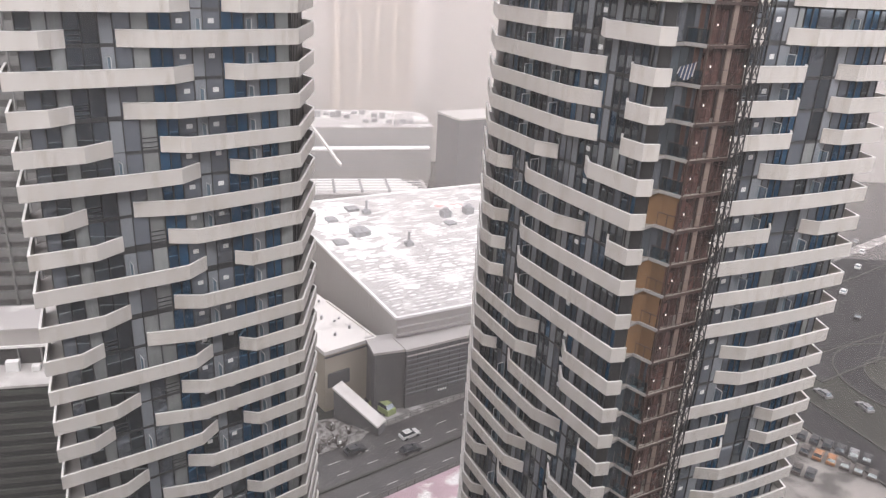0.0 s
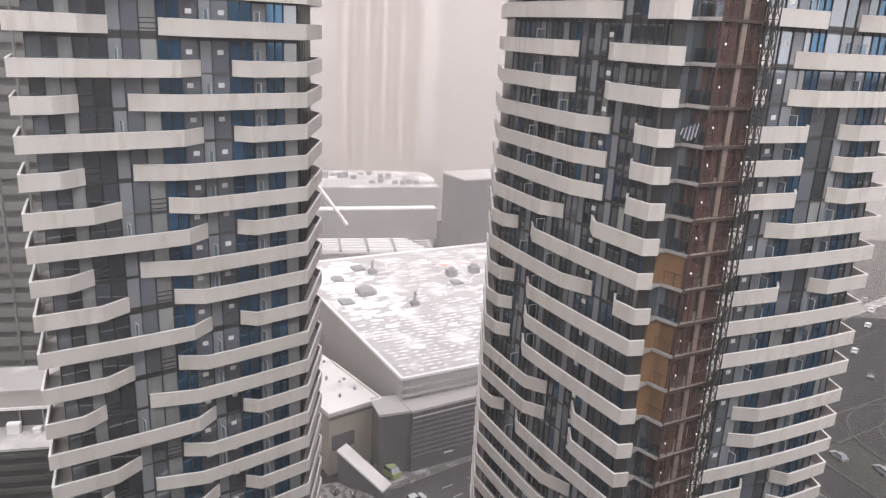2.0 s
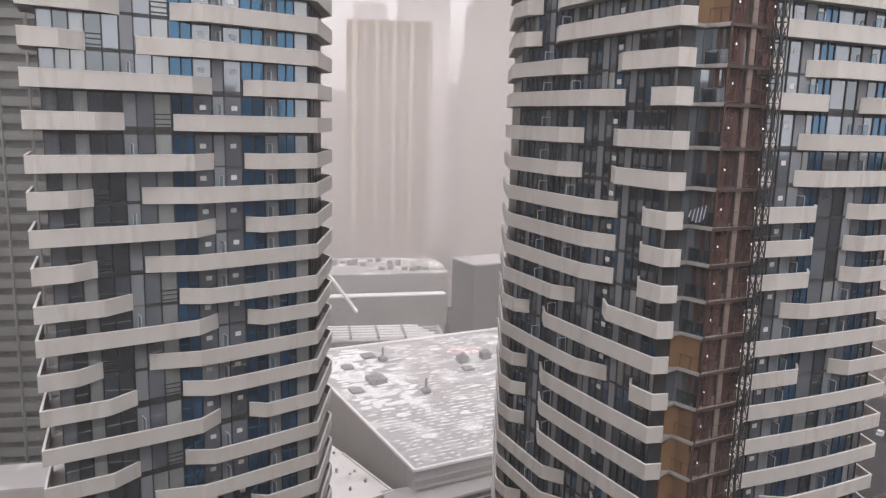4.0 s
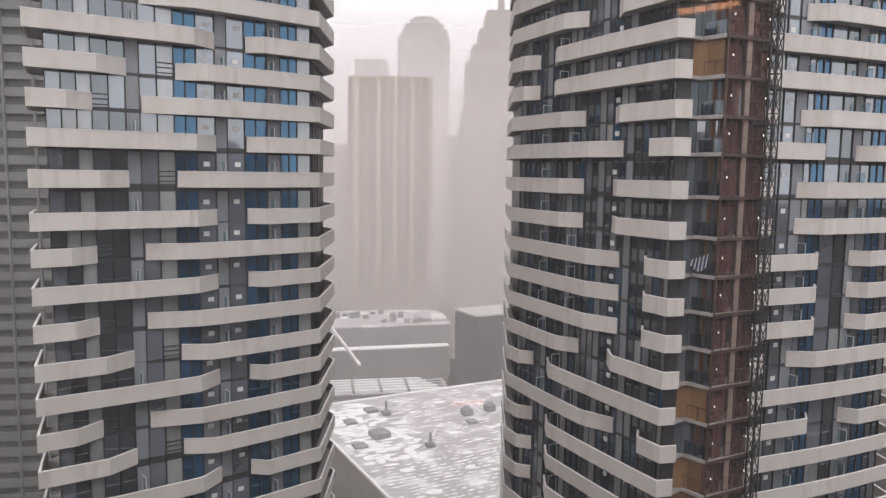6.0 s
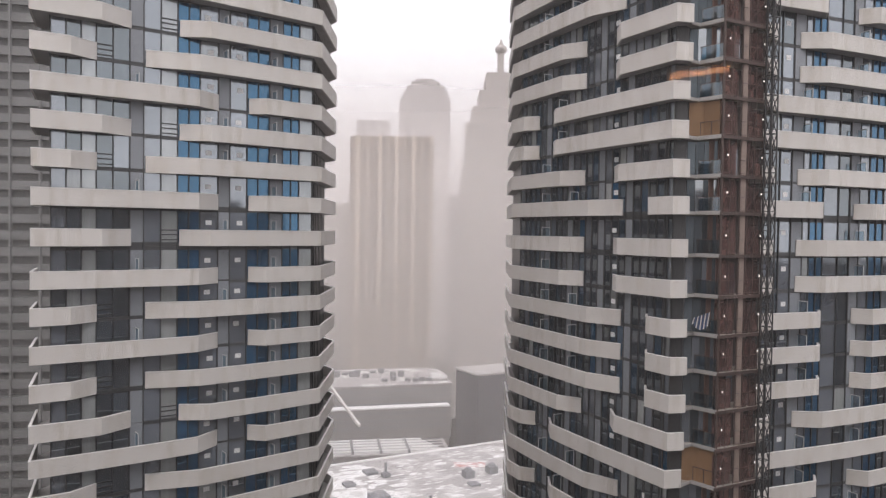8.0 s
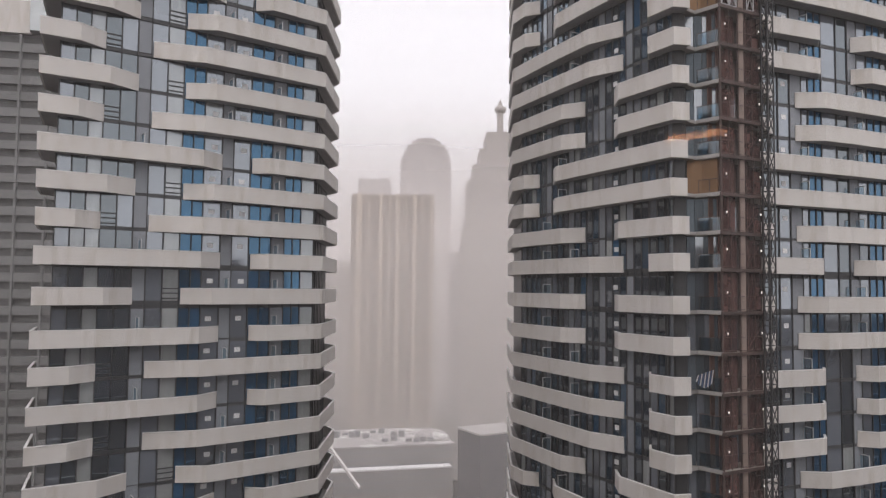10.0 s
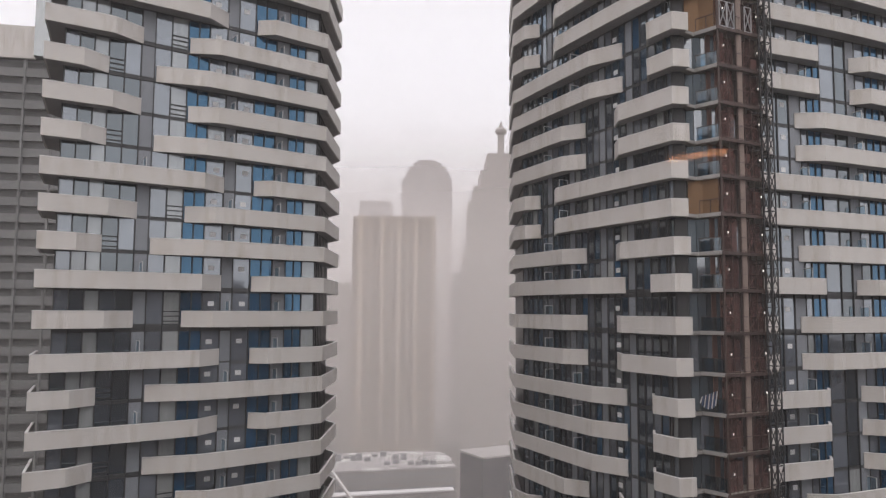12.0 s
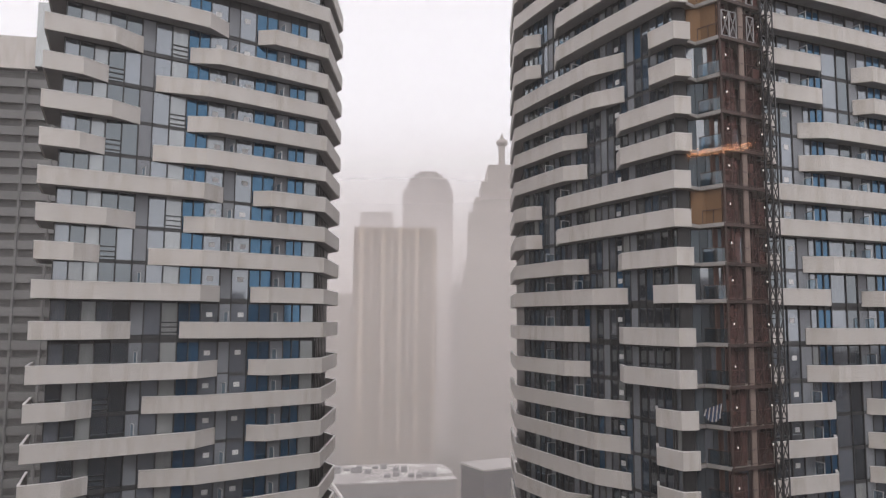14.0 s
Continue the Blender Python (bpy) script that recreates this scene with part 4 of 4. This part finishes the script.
cube, *_ = grid_box("dark_block", "dark grey cubic office block with snow on its roof", "building", (12.2, 250), 19, 14.8, 0, 35.4, CLAD_CUBE, CLAD_LIGHT, (0.87, 0.5))
for i in range(16):
    v = thing("roof_plant", "grey rooftop plant box dusted with snow", "roof plant", "plant on the hall roof", at=(-44 + i * 2.7 + rnd.uniform(-1, 1), 302 + rnd.uniform(0, 18), 22.4))
    part("housing", box((-1.2, -1.2, 0), (1.2, 1.2, rnd.uniform(0.8, 2.6))), VENT, v)
mound = thing("roof_vault", "rounded grey roof vault dusted with snow", "roof vault", at=(-5.0, 311, 22.3))
bm = bmesh.new()
bmesh.ops.create_uvsphere(bm, u_segments=20, v_segments=10, radius=1.0, matrix=Matrix.Diagonal((7.0, 6.0, 3.6, 1)))
bmesh.ops.bisect_plane(bm, geom=bm.verts[:] + bm.edges[:] + bm.faces[:], plane_co=(0, 0, 0), plane_no=(0, 0, 1), clear_inner=True)
part("vault", bm, ROOF_SNOW, mound)
part("kerb", box((-7.2, -6.2, -0.1), (7.2, 6.2, 0.35)), HALL, mound)
gl = thing("glass_gable", "sloping grey glass gable with a white rib", "building")
part("slope", prism([(-60, 232), (-37, 239), (-40, 250), (-60, 250)], 0, 31), CLAD_LIGHT, gl)
bm = bmesh.new()
add_bar(bm, (-37.5, 238, 35), (-25.6, 225, 24.6), 0.8)
part("rib", bm, PODIUM_SNOW, gl, "white sloping rib")

# dark neighbour tower with rows of balconies
nb = thing("neighbour_tower", "dark grey concrete tower with many rows of balconies", "apartment tower")
part("core", prism([(-140, 118), (-62, 133.6), (-70, 172), (-150, 160)], 0, 136), DARK_TOWER, nb)
for i in range(44):
    z0 = i * 2.95
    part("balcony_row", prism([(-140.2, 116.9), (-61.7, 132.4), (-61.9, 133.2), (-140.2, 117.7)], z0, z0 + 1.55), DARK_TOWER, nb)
    # darker strips stand in for the shade between the balcony rows
    part("recess_shade", prism([(-140.1, 117.6), (-62.0, 133.0), (-62.1, 133.4), (-140.1, 118.0)], z0 + 1.6, z0 + 2.9), RECESS_SHADE, nb)
for j in range(17):
    q = Vector((-139, 116.9)) + Vector((76.6, 15.2)) * (j / 16)
    part("pier", box((q.x - 0.18, q.y - 0.1, 0), (q.x + 0.18, q.y + 0.6, 130)), DARK_TOWER, nb)
# pale storey in a whiter material, with haze put into its colour
part("plant_storey", prism([(-140.2, 116.8), (-75.2, 129.6), (-75.4, 130.4), (-140.2, 117.7)], 130.2, 136.2), PARAPET, nb, "pale plant storey under the roof, whitened further for haze")
part("penthouse", prism([(-74.9, 128.6), (-61, 131.4), (-64, 156), (-85, 152)], 130.5, 142.5), GLASS_BLIND, nb, "pale glass penthouse")

# dark slatted block at the neighbour tower's foot, with a snowy terrace
SLAT = material("dark_green_grey_slats", (0.085, 0.09, 0.086), 0.6, vary=0.2, scale=0.2)
foot = thing("slatted_block", "dark slatted block with a snowy terrace and pale upper wall", "building")
FO, FA = Vector((-125.0, 80.0)), Vector((0.978, 0.21))
FB = Vector((-FA.y, FA.x))


def foot_slab(name, a0, a1, b0, b1, z0, z1, mat, label=""):
    return part(name, prism([FO + FA * a0 + FB * b0, FO + FA * a1 + FB * b0, FO + FA * a1 + FB * b1, FO + FA * a0 + FB * b1], z0, z1), mat, foot, label)


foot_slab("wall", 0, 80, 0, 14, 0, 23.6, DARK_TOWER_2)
foot_slab("terrace", -0.2, 80.2, -0.25, 6.5, 23.6, 24.0, ROOF_SNOW, "snow-covered terrace")
# shade under the upper wall is put into this charcoal band
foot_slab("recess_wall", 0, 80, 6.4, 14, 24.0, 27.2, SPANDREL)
foot_slab("upper_wall", 0, 80, 5.9, 14, 27.2, 30.0, CLAD_LIGHT, "pale upper wall")
foot_slab("ledge", 0, 80, 5.6, 5.9, 27.1, 27.5, SNOW)
foot_slab("roof", -0.2, 80.2, 5.8, 14.2, 30.0, 30.3, ROOF_SNOW, "snowy roof")
for i in range(24):
    q = FO + FA * (3 + i * 3.2) + FB * 6.2
    part("post", box((q.x - 0.1, q.y - 0.1, 24.0), (q.x + 0.1, q.y + 0.1, 27.2)), VENT, foot)
for i in range(12):
    z0 = 1.0 + i * 1.95
    foot_slab("slat", -0.1, 80.1, -0.35, 0.05, z0, z0 + 0.75, SLAT)
rnd = random.Random(31)
for i in range(16):
    q = FO + FA * (34 + i * 2.7 + rnd.uniform(-0.7, 0.7)) + FB * rnd.uniform(1.2, 5)
    v = thing("roof_plant", "snow-dusted white box on the terrace", "roof plant", "plant on the terrace", at=(q.x, q.y, 24.0), turn=12)
    w_, h_ = rnd.uniform(0.35, 0.9), rnd.uniform(0.5, 1.6)
    part("housing", box((-w_, -0.5, 0), (w_, 0.5, h_)), WHITE_METAL, v)
    part("snow_cap", box((-w_ - 0.03, -0.53, h_), (w_ + 0.03, 0.53, h_ + 0.12)), SNOW, v)

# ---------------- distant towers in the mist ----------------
# both greys are lightened, which puts haze into the far towers' colour
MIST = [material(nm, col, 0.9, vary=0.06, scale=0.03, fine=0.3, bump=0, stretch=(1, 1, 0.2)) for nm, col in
        (("gold_brown_cladding", (0.27, 0.2, 0.14)), ("pale_gold_rib", (0.68, 0.55, 0.41)), ("hazy_grey_cladding", (0.5, 0.46, 0.44)), ("haze_faded_cladding", (0.8, 0.75, 0.73)))]


def az_box(root, name, az0, az1, dist, depth, z0, el, mat):
    x0, x1 = dist * math.tan(radians(az0)), dist * math.tan(radians(az1))
    z1 = EYE + dist / math.cos(radians((az0 + az1) / 2)) * math.tan(radians(el))
    return part(name, box((x0, dist, z0), (x1, dist + depth, z1)), mat, root)


gold = thing("office_tower", "broad pale gold office tower with vertical ribs in mist", "office tower", kind="structure")
az_box(gold, "body", -7.42, -1.02, 420, 40, 0, 7.18, MIST[0])
for a0, wide in ((-7.02, 0.42), (-6.1, 0.1), (-5.25, 0.3), (-4.5, 0.1), (-3.95, 0.3), (-3.2, 0.1), (-2.63, 0.3), (-1.9, 0.1), (-1.25, 0.2)):
    az_box(gold, "rib", a0, a0 + wide, 418, 2.5, 0, 7.23, MIST[1])
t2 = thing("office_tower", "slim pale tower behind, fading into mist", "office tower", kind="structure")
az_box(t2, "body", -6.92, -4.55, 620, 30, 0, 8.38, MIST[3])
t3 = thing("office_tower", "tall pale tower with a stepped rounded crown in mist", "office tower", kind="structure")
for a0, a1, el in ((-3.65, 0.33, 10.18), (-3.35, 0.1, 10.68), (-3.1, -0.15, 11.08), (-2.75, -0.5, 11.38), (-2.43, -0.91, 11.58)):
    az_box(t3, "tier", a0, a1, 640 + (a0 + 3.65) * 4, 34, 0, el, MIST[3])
t4 = thing("stepped_tower", "tall stepped grey tower with a spire in mist", "office tower", kind="structure")
for i, (a0, el) in enumerate(((1.25, 4.68), (1.57, 8.38), (2.04, 9.58), (2.57, 10.78), (3.08, 12.08))):
    az_box(t4, "tier", a0, 7.9 - (a0 - 1.24), 440 + i * 2, 36, 0, el, MIST[2])
az_box(t4, "shaft", 3.94, 4.42, 452, 4, 150, 13.68, MIST[2])
z_head = EYE + 452 * math.tan(radians(13.83))
bm = bmesh.new()
bmesh.ops.create_uvsphere(bm, u_segments=16, v_segments=10, radius=3.8, matrix=Matrix.Translation((454 * math.tan(radians(4.18)), 454, z_head)) @ Matrix.Diagonal((1, 1, 0.75, 1)))
bmesh.ops.create_cone(bm, cap_ends=True, segments=12, radius1=1.6, radius2=0.2, depth=4.5, matrix=Matrix.Translation((454 * math.tan(radians(4.18)), 454, z_head + 4.4)))
part("spire_cap", bm, MIST[2], t4, "rounded spire head")
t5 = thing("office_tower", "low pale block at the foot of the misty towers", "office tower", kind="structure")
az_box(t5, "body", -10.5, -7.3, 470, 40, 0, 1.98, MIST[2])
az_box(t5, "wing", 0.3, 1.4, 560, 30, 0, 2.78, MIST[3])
t6 = thing("office_tower", "faint striped tower in mist behind the unfinished tower", "office tower", kind="structure")
az_box(t6, "body", 31, 40, 480, 30, 0, -2.2, MIST[2])
for i in range(24):
    part("floor_band", box((287, 478.5, i * 3.2), (404, 480.1, i * 3.2 + 1.4)), MIST[2], t6)

# added blocks, unseen behind the camera, for the glass to mirror
back_mat = material("grey_back_wall", (0.15, 0.15, 0.155), 0.7, vary=0.25, scale=0.05, fine=0.5)
for x, y, w, hgt in ((-130, -60, 60, 84), (120, -40, 50, 90), (190, 30, 50, 78), (-160, 20, 44, 90)):
    root = thing("mirrored_block", "unseen grey block added for the glass to mirror", "building", kind="structure")
    part("wall", box((x - w / 2, y - 20, 0), (x + w / 2, y + 20, hgt)), back_mat, root)

# the high room from whose window the towers are seen
home = thing("viewing_building", "plain grey building with the viewing room", "building", kind="structure")
RX0, RX1, RY, RZ0, RZ1, FRONT = -4.0, 5.0, -7.0, EYE - 1.6, EYE + 2.6, 0.95
for lo, hi in (((-62, -40, 0), (85, FRONT, RZ0)), ((-62, -40, RZ1), (85, FRONT, EYE + 6.5)), ((-62, -40, RZ0), (RX0, FRONT, RZ1)), ((RX1, -40, RZ0), (85, FRONT, RZ1)), ((RX0, -40, RZ0), (RX1, RY, RZ1))):
    part("wall", box(lo, hi), back_mat, home)
pane_ob = part("window_pane", box((RX0, FRONT - 0.03, RZ0), (RX1, FRONT - 0.02, RZ1)), CLEAR, home, "clear window glass")
pane_ob.visible_shadow = False
strip_lamp = thing("ceiling_lamp", "warm orange strip lamp hung from the ceiling", "lamp", at=(1.98, -4.0, EYE + 1.33))
strip_lamp.matrix_world = pose(1.98, -4.0, EYE + 1.33, 0, -8, 4)
part("tube", box((-0.23, -0.03, -0.018), (0.23, 0.03, 0.018)), glowing("warm_lamp_glow", (1.0, 0.42, 0.18), 12.0), strip_lamp)
part("hanger", box((-0.02, -0.01, 0.035), (0.02, 0.01, RZ1 - EYE - 1.35)), STEEL, strip_lamp)

# ---------------- veils of falling snow and mist between the distances ----------------
def mist_veil(y, dense, z_top):
    m = bpy.data.materials.new("falling_snow_mist")
    m.use_nodes = True
    n, l = m.node_tree.nodes, m.node_tree.links
    n.clear()
    out, mix, clear = n.new("ShaderNodeOutputMaterial"), n.new("ShaderNodeMixShader"), n.new("ShaderNodeBsdfTransparent")
    dif, tra, both = n.new("ShaderNodeBsdfDiffuse"), n.new("ShaderNodeBsdfTranslucent"), n.new("ShaderNodeMixShader")
    for one in (dif, tra):
        one.inputs["Color"].default_value = (0.94, 0.88, 0.86, 1)
    l.new(dif.outputs[0], both.inputs[1])
    l.new(tra.outputs[0], both.inputs[2])
    # flakes catch light from above as well as from the side
    for one, up in ((dif, 0.75), (tra, -0.75)):
        nrm = n.new("ShaderNodeCombineXYZ")
        nrm.inputs[1].default_value, nrm.inputs[2].default_value = -0.66, up
        l.new(nrm.outputs[0], one.inputs["Normal"])
    co, sep, ramp, noi, mul = n.new("ShaderNodeTexCoord"), n.new("ShaderNodeSeparateXYZ"), n.new("ShaderNodeMapRange"), n.new("ShaderNodeTexNoise"), n.new("ShaderNodeMath")
    l.new(co.outputs["Object"], sep.inputs[0])
    l.new(sep.outputs[2], ramp.inputs[0])
    ramp.inputs[1].default_value, ramp.inputs[2].default_value = z_top * 0.45, z_top
    ramp.inputs[3].default_value, ramp.inputs[4].default_value = dense, dense * 0.04
    ramp.interpolation_type = "SMOOTHSTEP"
    noi.inputs["Scale"].default_value, noi.inputs["Detail"].default_value = 0.012, 4
    l.new(co.outputs["Object"], noi.inputs[0])
    mul.operation = "MULTIPLY_ADD"
    mul.inputs[1].default_value = 0.5
    mul.inputs[2].default_value = 0.75
    l.new(noi.outputs[0], mul.inputs[0])
    add = n.new("ShaderNodeMath")
    add.operation = "MULTIPLY"
    add.use_clamp = True
    l.new(ramp.outputs[0], add.inputs[0])
    l.new(mul.outputs[0], add.inputs[1])
    l.new(add.outputs[0], mix.inputs[0])
    l.new(clear.outputs[0], mix.inputs[1])
    l.new(both.outputs[0], mix.inputs[2])
    l.new(mix.outputs[0], out.inputs[0])
    bm = bmesh.new()
    bm.faces.new([bm.verts.new(v) for v in ((-900, y, -0.5), (900, y, -0.5), (900, y, z_top + 150), (-900, y, z_top + 150))])
    tagged(new("mist", mesh_from(bm, "mist", m)), "thin veil of falling snow and grey mist", "mist", kind="structure")


for y, dense, z_top in ((46, 0.036, 400), (99.5, 0.05, 190), (226, 0.19, 180), (330, 0.42, 205), (480, 0.5, 225), (560, 0.72, 250)):
    mist_veil(y, dense, z_top)
